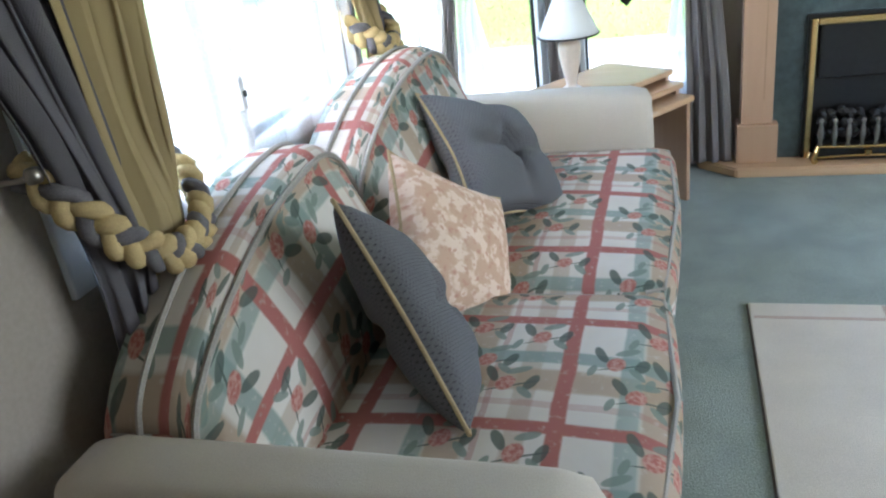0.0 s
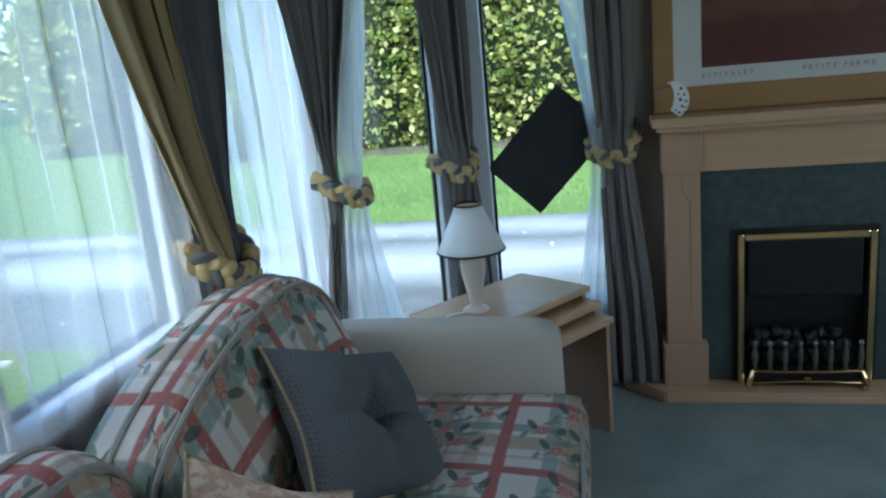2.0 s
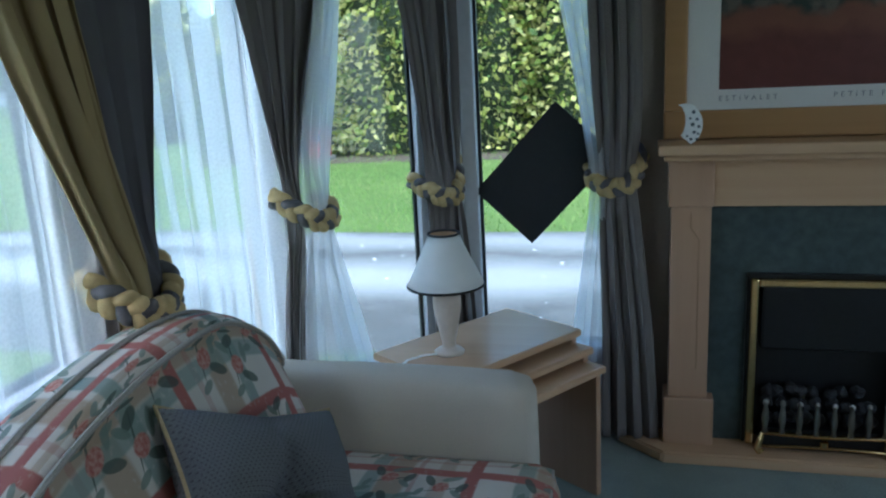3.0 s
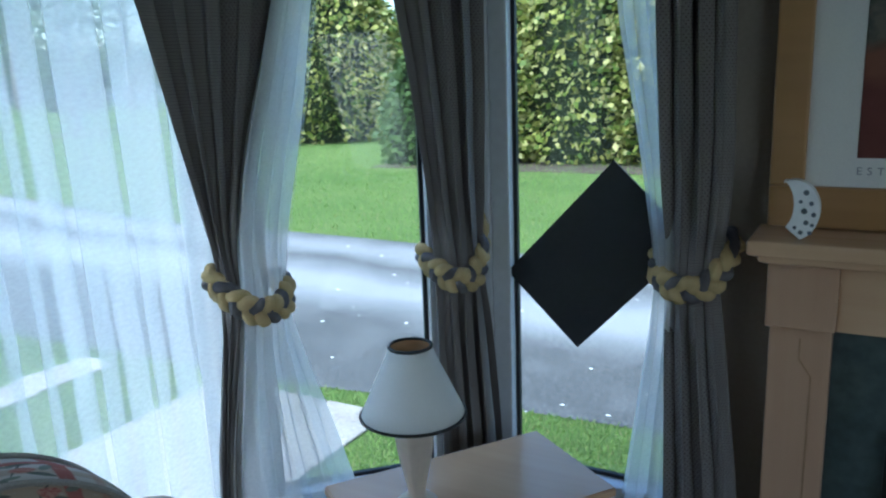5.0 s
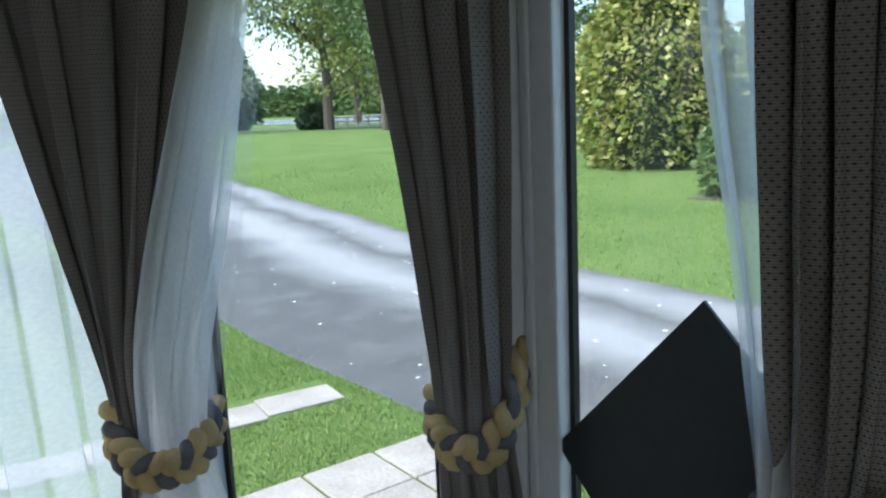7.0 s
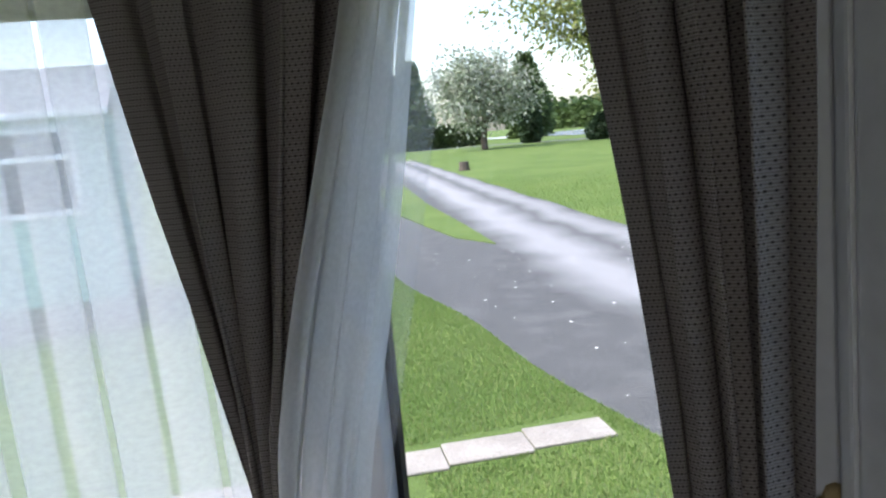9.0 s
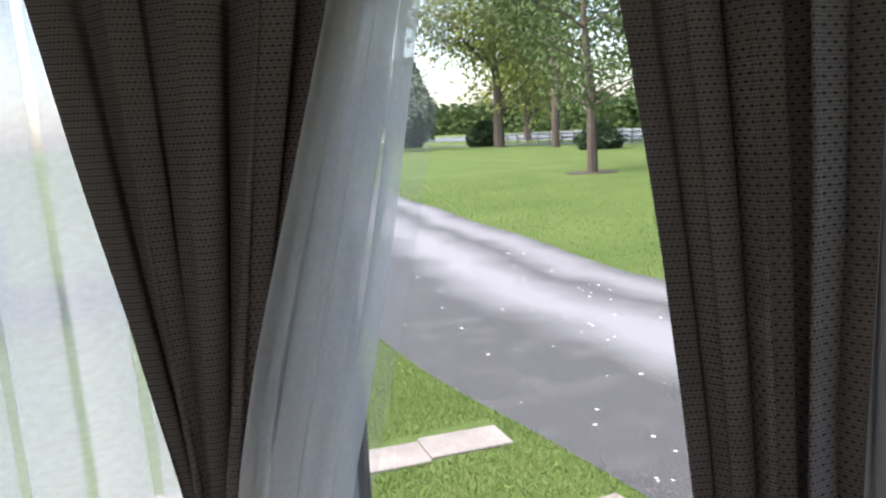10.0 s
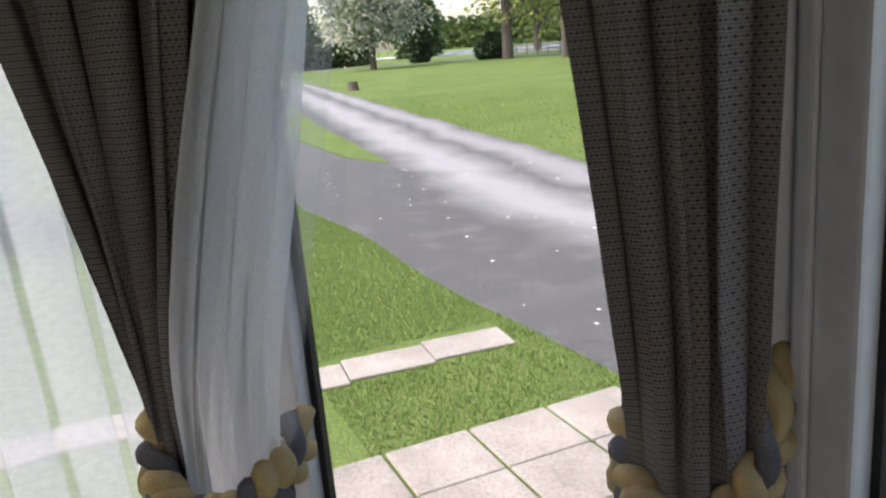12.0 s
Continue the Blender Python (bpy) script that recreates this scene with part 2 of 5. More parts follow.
MAPLE_V = wood_mat("maple_veneer_upright", (0.50, 0.32, 0.20), (0.42, 0.255, 0.155), "z", 0.4)
MAPLE_EDGE = wood_mat("maple_edge", (0.42, 0.26, 0.14), (0.33, 0.19, 0.10), "x", 0.45)
PINE_FRAME = wood_mat("picture_frame_wood", (0.42, 0.24, 0.10), (0.33, 0.18, 0.07), "x", 0.4)
SLATE = mat("green_slate", (0.045, 0.062, 0.062), 0.4, 0.25, 5, 30, 0.08, second=(0.065, 0.085, 0.082))
BRASS = mat("polished_brass", (0.72, 0.52, 0.24), 0.18, 0.08, 8, 60, 0.02, metal=1.0)
FIRE_BLACK = mat("fire_black", (0.01, 0.01, 0.011), 0.35, 0.2, 6, 40, 0.05)
COAL = mat("coal", (0.03, 0.03, 0.032), 0.7, 0.4, 20, 80, 0.6)
CREAM_FABRIC = mat("cream_upholstery", (0.52, 0.46, 0.38), 0.95, 0.05, 3, 420, 0.35, spec=0.1, depth=0.002)
PLAID = plaid()
PIPING = mat("piping_cord", (0.34, 0.31, 0.27), 0.9, 0.15, 10, 300, 0.3)
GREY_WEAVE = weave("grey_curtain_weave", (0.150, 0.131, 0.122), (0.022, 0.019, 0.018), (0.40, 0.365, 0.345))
OCHRE_WEAVE = weave("ochre_curtain_weave", (0.36, 0.27, 0.13), (0.24, 0.17, 0.08), (0.44, 0.35, 0.20), 0.004)
LINING = weave("slate_lining_weave", (0.115, 0.105, 0.115), (0.05, 0.045, 0.05), (0.2, 0.19, 0.2), 0.004)
CUSHION_GREY = weave("grey_cushion_weave", (0.10, 0.10, 0.105), (0.03, 0.03, 0.035), (0.24, 0.235, 0.24), 0.007)
DAMASK = damask()
GOLD_CORD = mat("gold_cord", (0.42, 0.31, 0.16), 0.7, 0.2, 20, 400, 0.3)
BRAID_OCHRE = mat("braid_ochre", (0.52, 0.39, 0.19), 0.95, 0.15, 20, 500, 0.5, spec=0.1)
BRAID_GREY = mat("braid_grey", (0.17, 0.16, 0.165), 0.95, 0.25, 20, 500, 0.6, spec=0.1)
VOILE = sheer_mat(0.30, 0.42)
VOILE_GATHERED = sheer_mat(0.55, 0.72)
VOILE_THIN = sheer_mat(0.12, 0.24)
GLASS = glass_mat()
LAMP_CERAMIC = mat("cream_ceramic", (0.62, 0.52, 0.43), 0.3, 0.05, 6, 50, 0.03)
SHADE_CLOTH = mat("white_shade_cloth", (0.78, 0.77, 0.74), 0.85, 0.04, 5, 500, 0.15)
SHADE_INSIDE = mat("peach_shade_lining", (0.62, 0.42, 0.24), 0.8, 0.05, 5, 300, 0.1)
DARK_TRIM = mat("dark_shade_trim", (0.03, 0.03, 0.028), 0.7, 0.2, 20, 300, 0.2)
BULB = mat("bulb_glass", (0.85, 0.84, 0.82), 0.15, 0.03, 5, 40, 0.0)
BLACK_CARD = mat("black_card", (0.008, 0.008, 0.010), 0.55, 0.2, 4, 80, 0.05)
MOON_WHITE = mat("white_ceramic", (0.80, 0.80, 0.80), 0.3, 0.04, 8, 60, 0.03)
MOON_HOLE = mat("hole_shade", (0.14, 0.16, 0.19), 0.8, 0.2, 20, 100, 0.1)
MOUNT = mat("picture_mount", (0.70, 0.68, 0.66), 0.8, 0.03, 3, 200, 0.05)
PRINT_INK = mat("print_ink", (0.23, 0.23, 0.27), 0.8, 0.1)
RUG_CREAM = mat("cream_rug_pile", (0.64, 0.58, 0.50), 0.98, 0.08, 6, 300, 0.7, spec=0.05)
RUG_PINK = mat("rug_pink_line", (0.52, 0.40, 0.34), 0.98, 0.12, 6, 300, 0.7, spec=0.05)
STEEL = mat("dull_steel", (0.3, 0.28, 0.25), 0.35, 0.1, 10, 60, 0.05, metal=1.0)
ASPHALT = mat("asphalt", (0.105, 0.108, 0.112), 0.8, 0.35, 0.55, 70, 0.8, second=(0.135, 0.135, 0.14), depth=0.01)
TRACK = mat("worn_wheel_track", (0.30, 0.295, 0.29), 0.8, 0.3, 0.8, 70, 0.6, second=(0.23, 0.23, 0.23), depth=0.01)
GRASS_FLOOR = mat("mown_lawn", (0.135, 0.185, 0.052), 0.95, 0.35, 0.45, 55, 0.8, second=(0.095, 0.148, 0.038), spec=0.1, depth=0.03)
SLAB = mat("concrete_slab", (0.33, 0.295, 0.25), 0.9, 0.25, 3, 60, 0.6, second=(0.25, 0.22, 0.185), object_random=0.1)
PETAL = mat("fallen_petal", (0.75, 0.72, 0.68), 0.8, 0.1)
BARK = mat("bark", (0.11, 0.085, 0.065), 0.95, 0.35, 6, 30, 1.0, depth=0.02)
SOIL = mat("bare_soil", (0.09, 0.065, 0.045), 0.95, 0.3, 4, 40, 0.8, depth=0.02)
MINT_PANEL = mat("pale_green_cladding", (0.33, 0.50, 0.43), 0.6, 0.08, 0.8, 20, 0.1)
ROOF_GREY = mat("roof_sheet", (0.23, 0.23, 0.24), 0.8, 0.15, 1, 20, 0.2)
WHITE_PAINT = mat("white_paint", (0.8, 0.8, 0.8), 0.5, 0.04, 3, 40, 0.05)
DARK_GLASS = mat("dark_window", (0.10, 0.11, 0.12), 0.08, 0.3, 1.5, 8, 0.0)
RED_PAINT = mat("red_paint", (0.42, 0.045, 0.035), 0.5, 0.15, 4, 30, 0.1)
BLUE_PAINT = mat("blue_sign_paint", (0.06, 0.14, 0.4), 0.5, 0.1, 4, 30, 0.1)
# the sky's bright reflection is put into the water's pale base colour
WATER = mat("lake_sky_pale", (0.55, 0.58, 0.60), 0.12, 0.05, 0.2, 3, 0.1, spec=1.0)
FENCE_WOOD = mat("weathered_fence", (0.10, 0.085, 0.07), 0.9, 0.25, 5, 40, 0.4)
LEAF_GOLD = leaf_mat("golden_leaves", ((0.06, 0.10, 0.02), (0.16, 0.20, 0.035), (0.30, 0.30, 0.07), (0.46, 0.42, 0.17), (0.10, 0.15, 0.03)))
LEAF_DEEP = leaf_mat("dark_conifer_leaves", ((0.025, 0.05, 0.022), (0.05, 0.085, 0.035), (0.035, 0.06, 0.03)))
LEAF_SPRING = leaf_mat("spring_leaves", ((0.16, 0.20, 0.05), (0.26, 0.28, 0.07), (0.11, 0.15, 0.04), (0.20, 0.20, 0.08)))
LEAF_MID = leaf_mat("mid_green_leaves", ((0.07, 0.11, 0.04), (0.11, 0.16, 0.05), (0.05, 0.08, 0.03)))
LEAF_BLOSSOM = leaf_mat("pale_blossom", ((0.30, 0.33, 0.24), (0.46, 0.46, 0.40), (0.18, 0.23, 0.13), (0.36, 0.40, 0.30)))
BLADES = leaf_mat("grass_blades", ((0.12, 0.21, 0.045), (0.19, 0.27, 0.07), (0.15, 0.24, 0.055), (0.26, 0.27, 0.11)), 0.8)

# ---- mesh helpers ----


def part(name, bm, material, parent=None, label="", smooth=False):
    """One mesh object; its coordinates are the world's. parent: an Empty or a mesh."""
    me = bpy.data.meshes.new(name)
    bmesh.ops.recalc_face_normals(bm, faces=bm.faces[:]) if len(bm.faces) < 6000 else None
    bm.to_mesh(me)
    bm.free()
    if smooth:
        me.shade_smooth()
    me.materials.append(material)
    ob = new(name, me)
    if parent is not None:
        ob.parent = parent
        ob.matrix_parent_inverse = world_of(parent).inverted()
    if label:
        tagged(ob, label)
    return ob


def world_of(ob):
    m = ob.matrix_basis.copy()
    if ob.parent:
        m = world_of(ob.parent) @ ob.matrix_parent_inverse @ m
    return m


def thing(name, at, label, category, group="", kind=""):
    e = new(name)
    e.empty_display_size = 0.1
    e.matrix_basis = Matrix.Translation(at)
    return tagged(e, label, category, group, kind)


def box(lo, hi, bevel=0.0, bm=None, m=None, seg=2):
    bm = bm or bmesh.new()
    r = bmesh.ops.create_cube(bm, size=1)
    mid = [(a + b) / 2 for a, b in zip(lo, hi)]
    t = Matrix.LocRotScale(mid, None, [max(b - a, 1e-4) for a, b in zip(lo, hi)])
    bmesh.ops.transform(bm, matrix=(m or Matrix()) @ t, verts=r["verts"])
    if bevel:
        es = list({e for v in r["verts"] for e in v.link_edges})
        bmesh.ops.bevel(bm, geom=es, offset=bevel, segments=seg, affect="EDGES", profile=0.6)
    return bm


def prism(outline, z0, z1, bevel=0.0):
    """An upright slab over an outline in plan."""
    bm = bmesh.new()
    low = [bm.verts.new((x, y, z0)) for x, y in outline]
    f = bm.faces.new(low)
    up = bmesh.ops.extrude_face_region(bm, geom=[f])
    bmesh.ops.translate(bm, verts=[v for v in up["geom"] if isinstance(v, bmesh.types.BMVert)], vec=(0, 0, z1 - z0))
    if bevel:
        bmesh.ops.bevel(bm, geom=bm.edges[:], offset=bevel, segments=2, affect="EDGES")
    return bm


def sheet(fn, nu, nv, uv=None, bm=None, close_u=False):
    """A surface fn(u, v) over the unit square; uv: a function giving metres on the cloth."""
    bm = bm or bmesh.new()
    lay = bm.loops.layers.uv.verify()
    cols = nu if close_u else nu + 1
    vs = [[bm.verts.new(fn(i / nu, j / nv)) for i in range(cols)] for j in range(nv + 1)]
    for j in range(nv):
        for i in range(nu):
            k = (i + 1) % cols
            f = bm.faces.new((vs[j][i], vs[j][k], vs[j + 1][k], vs[j + 1][i]))
            if uv:
                for loop, (a, b) in zip(f.loops, ((i, j), (i + 1, j), (i + 1, j + 1), (i, j + 1))):
                    loop[lay].uv = uv(a / nu, b / nv)
    return bm


def tube(pts, radius, n=8, bm=None, caps=True):
    """A tube along points; radius: a number or a function of 0..1."""
    bm = bm or bmesh.new()
    pts = [Vector(p) for p in pts]
    rings, side = [], None
    for i, p in enumerate(pts):
        d = (pts[min(i + 1, len(pts) - 1)] - pts[max(i - 1, 0)]).normalized()
        if side is None:
            side = d.orthogonal().normalized()
        side = (side - d * side.dot(d)).normalized()
        other = d.cross(side)
        r = radius(i / (len(pts) - 1)) if callable(radius) else radius
        rings.append([bm.verts.new(p + r * (math.cos(2 * math.pi * k / n) * side + math.sin(2 * math.pi * k / n) * other)) for k in range(n)])
    for a, b in zip(rings, rings[1:]):
        for k in range(n):
            bm.faces.new((a[k], a[(k + 1) % n], b[(k + 1) % n], b[k]))
    if caps:
        bm.faces.new(rings[0][::-1]), bm.faces.new(rings[-1])
    return bm


def lathe(profile, centre, n=32, bm=None, flute=None):
    bm = bm or bmesh.new()
    rings = []
    for r, z in profile:
        rings.append([bm.verts.new((centre[0] + rr * math.cos(a), centre[1] + rr * math.sin(a), centre[2] + z)) for a in [2 * math.pi * k / n for k in range(n)] for rr in [r * (1 + (flute(z, a) if flute else 0))]])
    for a, b in zip(rings, rings[1:]):
        for k in range(n):
            bm.faces.new((a[k], a[(k + 1) % n], b[(k + 1) % n], b[k]))
    return bm


def smooth_between(rows, z):
    """Columns of rows (z, a, b, ...) at height z, eased."""
    rows = sorted(rows)
    if z <= rows[0][0]:
        return rows[0][1:]
    for lo, hi in zip(rows, rows[1:]):
        if z <= hi[0]:
            f = (z - lo[0]) / (hi[0] - lo[0])
            return tuple(a + (b - a) * f for a, b in zip(lo[1:], hi[1:]))
    return rows[-1][1:]


# ---- the room's shell ----
LEFT, FRONT, CEIL = -0.78, 3.40, 2.06
SILL, HEAD = 0.34, 1.85
RIGHT, BACK = 3.2, -2.6
CORNER_L, CORNER_R = (LEFT, 2.90), (-0.26, FRONT)


def structure(ob, label, category):
    return tagged(ob, label, category, kind="structure")


outline = [(LEFT, BACK), (RIGHT, BACK), (RIGHT, FRONT), CORNER_R, CORNER_L]
structure(part("floor", prism(outline, -0.06, 0.0), CARPET), "grey-green cut-pile carpet covering the lounge floor", "carpet")
structure(part("ceiling", prism(outline, CEIL, CEIL + 0.06), CEILING), "pale painted flat ceiling of the lounge", "ceiling")


def wall_run(name, a, b, openings, label, thick=0.09):
    """A wall from a to b in plan, its inner face on that line, with openings (from, to, sill, head) along it."""
    a, b = Vector((*a, 0)), Vector((*b, 0))
    d = (b - a).normalized()
    out = Vector((-d.y, d.x, 0))
    m = Matrix(((d.x, out.x, 0, a.x), (d.y, out.y, 0, a.y), (0, 0, 1, 0), (0, 0, 0, 1)))
    bm, x = bmesh.new(), 0.0
    length = (b - a).length
    for s, e, lo, hi in openings:
        box((x, 0, 0), (s, thick, CEIL), bm=bm, m=m)
        box((s, 0, 0), (e, thick, lo), bm=bm, m=m)
        box((s, 0, hi), (e, thick, CEIL), bm=bm, m=m)
        x = e
    box((x, 0, 0), (length, thick, CEIL), bm=bm, m=m)
    structure(part(name, bm, WALLPAPER), label, "wall")
    return m


def window(name, m, s, e, lo, hi, label, mullions=(), proud=0.0):
    """A white plastic frame with black gaskets round each pane, in the opening s..e of a wall."""
    w = structure(thing(name, m @ Vector((s, 0.04, lo)), label, "window"), "", "")
    fw = 0.055
    y0, y1 = -0.012 - proud, 0.065
    g0, g1 = 0.016 - proud, (0.04 if not proud else 0.03) - proud
    y1 = g1 + 0.002
    for n, a, b in (("frame", (s, y0, lo), (s + fw, y1, hi)), ("frame", (e - fw, y0, lo), (e, y1, hi)), ("frame", (s + fw, y0, hi - fw), (e - fw, y1, hi)), ("sill", (s + fw, y0 - 0.02, lo), (e - fw, y1, lo + fw))):
        part(n, box(a, b, 0.006, m=m), UPVC, w)
    xs = [s + fw, *mullions, e - fw]
    for x in mullions:
        part("mullion", box((x - 0.03, y0, lo + fw), (x + 0.03, y1, hi - fw), 0.006, m=m), UPVC, w)
    for x0, x1 in zip(xs, xs[1:]):
        x0, x1 = (x0 + 0.03 if x0 in mullions else x0), (x1 - 0.03 if x1 in mullions else x1)
        g = 0.011
        gb = bmesh.new()
        for a, b in (((x0, g0, lo + fw), (x0 + g, g1, hi - fw)), ((x1 - g, g0, lo + fw), (x1, g1, hi - fw)), ((x0 + g, g0, lo + fw), (x1 - g, g1, lo + fw + g)), ((x0 + g, g0, hi - fw - g), (x1 - g, g1, hi - fw))):
            box(a, b, bm=gb, m=m)
        part("gasket", gb, GASKET, w, "black rubber glazing gasket")
        pane = part("pane", box((x0 + g, g0 + 0.010, lo + fw + g), (x1 - g, g0 + 0.014, hi - fw - g), m=m), GLASS, w, "clear glass pane")
        pane.visible_shadow = False
    return w


left_len = CORNER_L[1] - BACK
L0 = -BACK
mL = wall_run("wall_left", (LEFT, BACK), CORNER_L, [(L0 + 0.62, L0 + 1.93, 0.80, HEAD), (L0 + 2.02, L0 + 2.84, SILL, HEAD)], "papered side wall with two windows")
mD = wall_run("wall_bay", CORNER_L, CORNER_R, [(0.005, 0.555, SILL, HEAD)], "narrow slanted bay wall holding a window", thick=0.025)
front_len = RIGHT - CORNER_R[0]
mF = wall_run("wall_front", CORNER_R, (RIGHT, FRONT), [(0.01, 0.57, SILL, HEAD)], "papered end wall behind the fireplace", thick=0.025)
# this opening and its window are unseen, added for the fill light
mR = wall_run("wall_right", (RIGHT, FRONT), (RIGHT, BACK), [(1.55, 3.35, 0.6, HEAD)], "papered wall with an assumed wide window")
window("assumed_window", mR, 1.55, 3.35, 0.6, HEAD, "assumed white plastic window opposite the sofa, made for the fill lamp", mullions=(2.45,))
wall_run("wall_back", (RIGHT, BACK), (LEFT, BACK), [], "plain papered wall closing the lounge")
window_side = window("window_1", mL, L0 + 0.62, L0 + 1.93, 0.80, HEAD, "white plastic side window behind the sofa", mullions=(L0 + 1.27,))
window("window_2", mL, L0 + 2.02, L0 + 2.84, SILL, HEAD, "tall white plastic side window behind voile")
window("window_3", mD, 0.005, 0.555, SILL, HEAD, "tall slanted bay window looking on the drive", proud=0.05)
window("window_4", mF, 0.01, 0.57, SILL, HEAD, "tall front window beside the fireplace", proud=0.05)
# ribbed corner post between the two clear panes
post = structure(thing("window_post", (-0.27, 3.38, 0), "white plastic ribbed corner post between two panes", "window post"), "", "")
for s, w, deep in ((0.556, 0.052, 0.018), (0.609, 0.020, 0.026), (0.630, 0.048, 0.020), (0.679, 0.020, 0.030)):
    part("rib", box((s, -deep, SILL), (s + w, -0.001, HEAD + 0.04), 0.005, m=mD), UPVC, post)
for s, w, deep in ((-0.036, 0.022, 0.052), (-0.013, 0.022, 0.066)):
    part("rib", box((s, -deep, SILL), (s + w, -0.001, HEAD + 0.04), 0.005, m=mF), UPVC, post)
# casement handle on the side window
handle = part("handle", box((LEFT + 0.012, 1.215, 0.86), (LEFT + 0.03, 1.245, 1.0), 0.006), UPVC, window_side, "white plastic casement handle")
part("lever", box((LEFT + 0.03, 1.218, 0.955), (LEFT + 0.055, 1.242, 1.035), 0.008), UPVC, handle)
part("lock_button", box((LEFT + 0.055, 1.225, 0.985), (LEFT + 0.06, 1.238, 1.0), 0.002), GASKET, handle, "black lock button")

# ---- fireplace ----
CX = 0.997
fire = thing("fireplace", (CX, 3.30, 0), "pale maple fire surround with green slate panel", "fireplace")
Y = FRONT


def mirrored(name, lo, hi, bevel, material, label=""):
    for s in (1, -1):
        a, b = sorted((CX + s * (lo[0] - CX), CX + s * (hi[0] - CX)))
        part(name, box((a, lo[1], lo[2]), (b, hi[1], hi[2]), bevel), material, fire, label)


hearth = [(0.30, Y), (0.30, 3.345), (0.462, 3.20), (2 * CX - 0.462, 3.20), (2 * CX - 0.30, 3.345), (2 * CX - 0.30, Y)]
part("hearth", prism(hearth, 0.0, 0.045, 0.008), MAPLE, fire, "maple hearth board with canted corners")
mirrored("plinth", (0.465, 3.272, 0.045), (0.637, Y, 0.222), 0.006, MAPLE_V)
mirrored("pilaster", (0.482, 3.29, 0.222), (0.614, Y, 0.914), 0.004, MAPLE_V)
mirrored("pilaster_cap", (0.472, 3.278, 0.914), (0.62, Y, 1.075), 0.005, MAPLE_V)
part("frieze", box((0.62, 3.292, 0.914), (2 * CX - 0.62, Y, 1.075), 0.003), MAPLE, fire)
part("mantel_moulding", box((0.455, 3.225, 1.075), (2 * CX - 0.455, Y, 1.098), 0.009), MAPLE, fire)
part("mantel_shelf", box((0.436, 3.188, 1.098), (2 * CX - 0.436, Y, 1.132), 0.008), MAPLE, fire, "maple mantel shelf")
for s in (1, -1):
    # routed line with a pointed head on each pilaster
    xs = [CX + s * (x - CX) for x in (0.575, 0.575, 0.548, 0.515)]
    zs = (0.33, 0.80, 0.84, 0.872)
    part("routed_line", tube([(x, 3.2895, z) for x, z in zip(xs[:3], zs[:3])], 0.0022, 6), MAPLE_EDGE, fire)
    part("routed_line", tube([(xs[2], 3.2895, zs[2]), (CX + s * (0.548 - CX), 3.2895, 0.89)], 0.0022, 6), MAPLE_EDGE, fire)
SX0, SX1 = 0.765, 2 * CX - 0.765
part("slate_panel", box((0.614, 3.335, 0.045), (SX0, Y, 0.914)), SLATE, fire, "dark green slate panel")
part("slate_panel", box((SX1, 3.335, 0.045), (2 * CX - 0.614, Y, 0.914)), SLATE, fire)
part("slate_panel", box((SX0, 3.335, 0.65), (SX1, Y, 0.914)), SLATE, fire)
efire = thing("electric_fire", (CX, 3.30, 0.045), "brass-framed electric fire with coal-effect grate", "electric fire")
part("back_plate", box((SX0, 3.385, 0.045), (SX1, 3.397, 0.65)), FIRE_BLACK, efire)
part("side_plate", box((SX0, 3.325, 0.05), (SX0 + 0.012, 3.385, 0.65)), FIRE_BLACK, efire)
part("side_plate", box((SX1 - 0.012, 3.325, 0.05), (SX1, 3.385, 0.65)), FIRE_BLACK, efire)
part("black_surround", box((0.738, 3.318, 0.655), (2 * CX - 0.738, 3.334, 0.676), 0.003), FIRE_BLACK, efire)
for s in (1, -1):
    a, b = sorted((CX + s * (0.738 - CX), CX + s * (0.75 - CX)))
    part("black_surround", box((a, 3.318, 0.047), (b, 3.334, 0.655), 0.003), FIRE_BLACK, efire)
    a, b = sorted((CX + s * (0.75 - CX), CX + s * (0.775 - CX)))
    part("brass_frame", box((a, 3.30, 0.047), (b, 3.334, 0.66), 0.006), BRASS, efire, "polished brass frame")
part("brass_frame", box((0.775, 3.30, 0.632), (2 * CX - 0.775, 3.334, 0.66), 0.006), BRASS, efire)
part("hood", box((0.79, 3.32, 0.40), (2 * CX - 0.79, 3.385, 0.632), 0.01), FIRE_BLACK, efire, "glossy black smoked hood")
part("ash_pan", box((0.80, 3.268, 0.05), (2 * CX - 0.80, 3.38, 0.13), 0.006), FIRE_BLACK, efire)
# fret of eight cast bars between rails
part("rail", tube([(0.795 + 0.404 * i / 12, 3.255 - 0.012 * math.sin(math.pi * i / 12), 0.118) for i in range(13)], 0.007, 8), BRASS, efire)
part("rail", tube([(0.795 + 0.404 * i / 12, 3.255 - 0.012 * math.sin(math.pi * i / 12), 0.066 + 0.012 * math.sin(math.pi * i / 12)) for i in range(13)], 0.006, 8), BRASS, efire)
bar = [(0.004, 0), (0.010, 0.004), (0.0075, 0.02), (0.0125, 0.05), (0.0095, 0.085), (0.006, 0.10), (0.010, 0.11), (0.010, 0.118), (0.0, 0.126)]
for i in range(8):
    x = 0.807 + 0.0543 * i
    part("fret_bar", lathe(bar, (x, 3.255 - 0.012 * math.sin(math.pi * (i + 0.5) / 8), 0.12), 12), STEEL, efire, smooth=True)
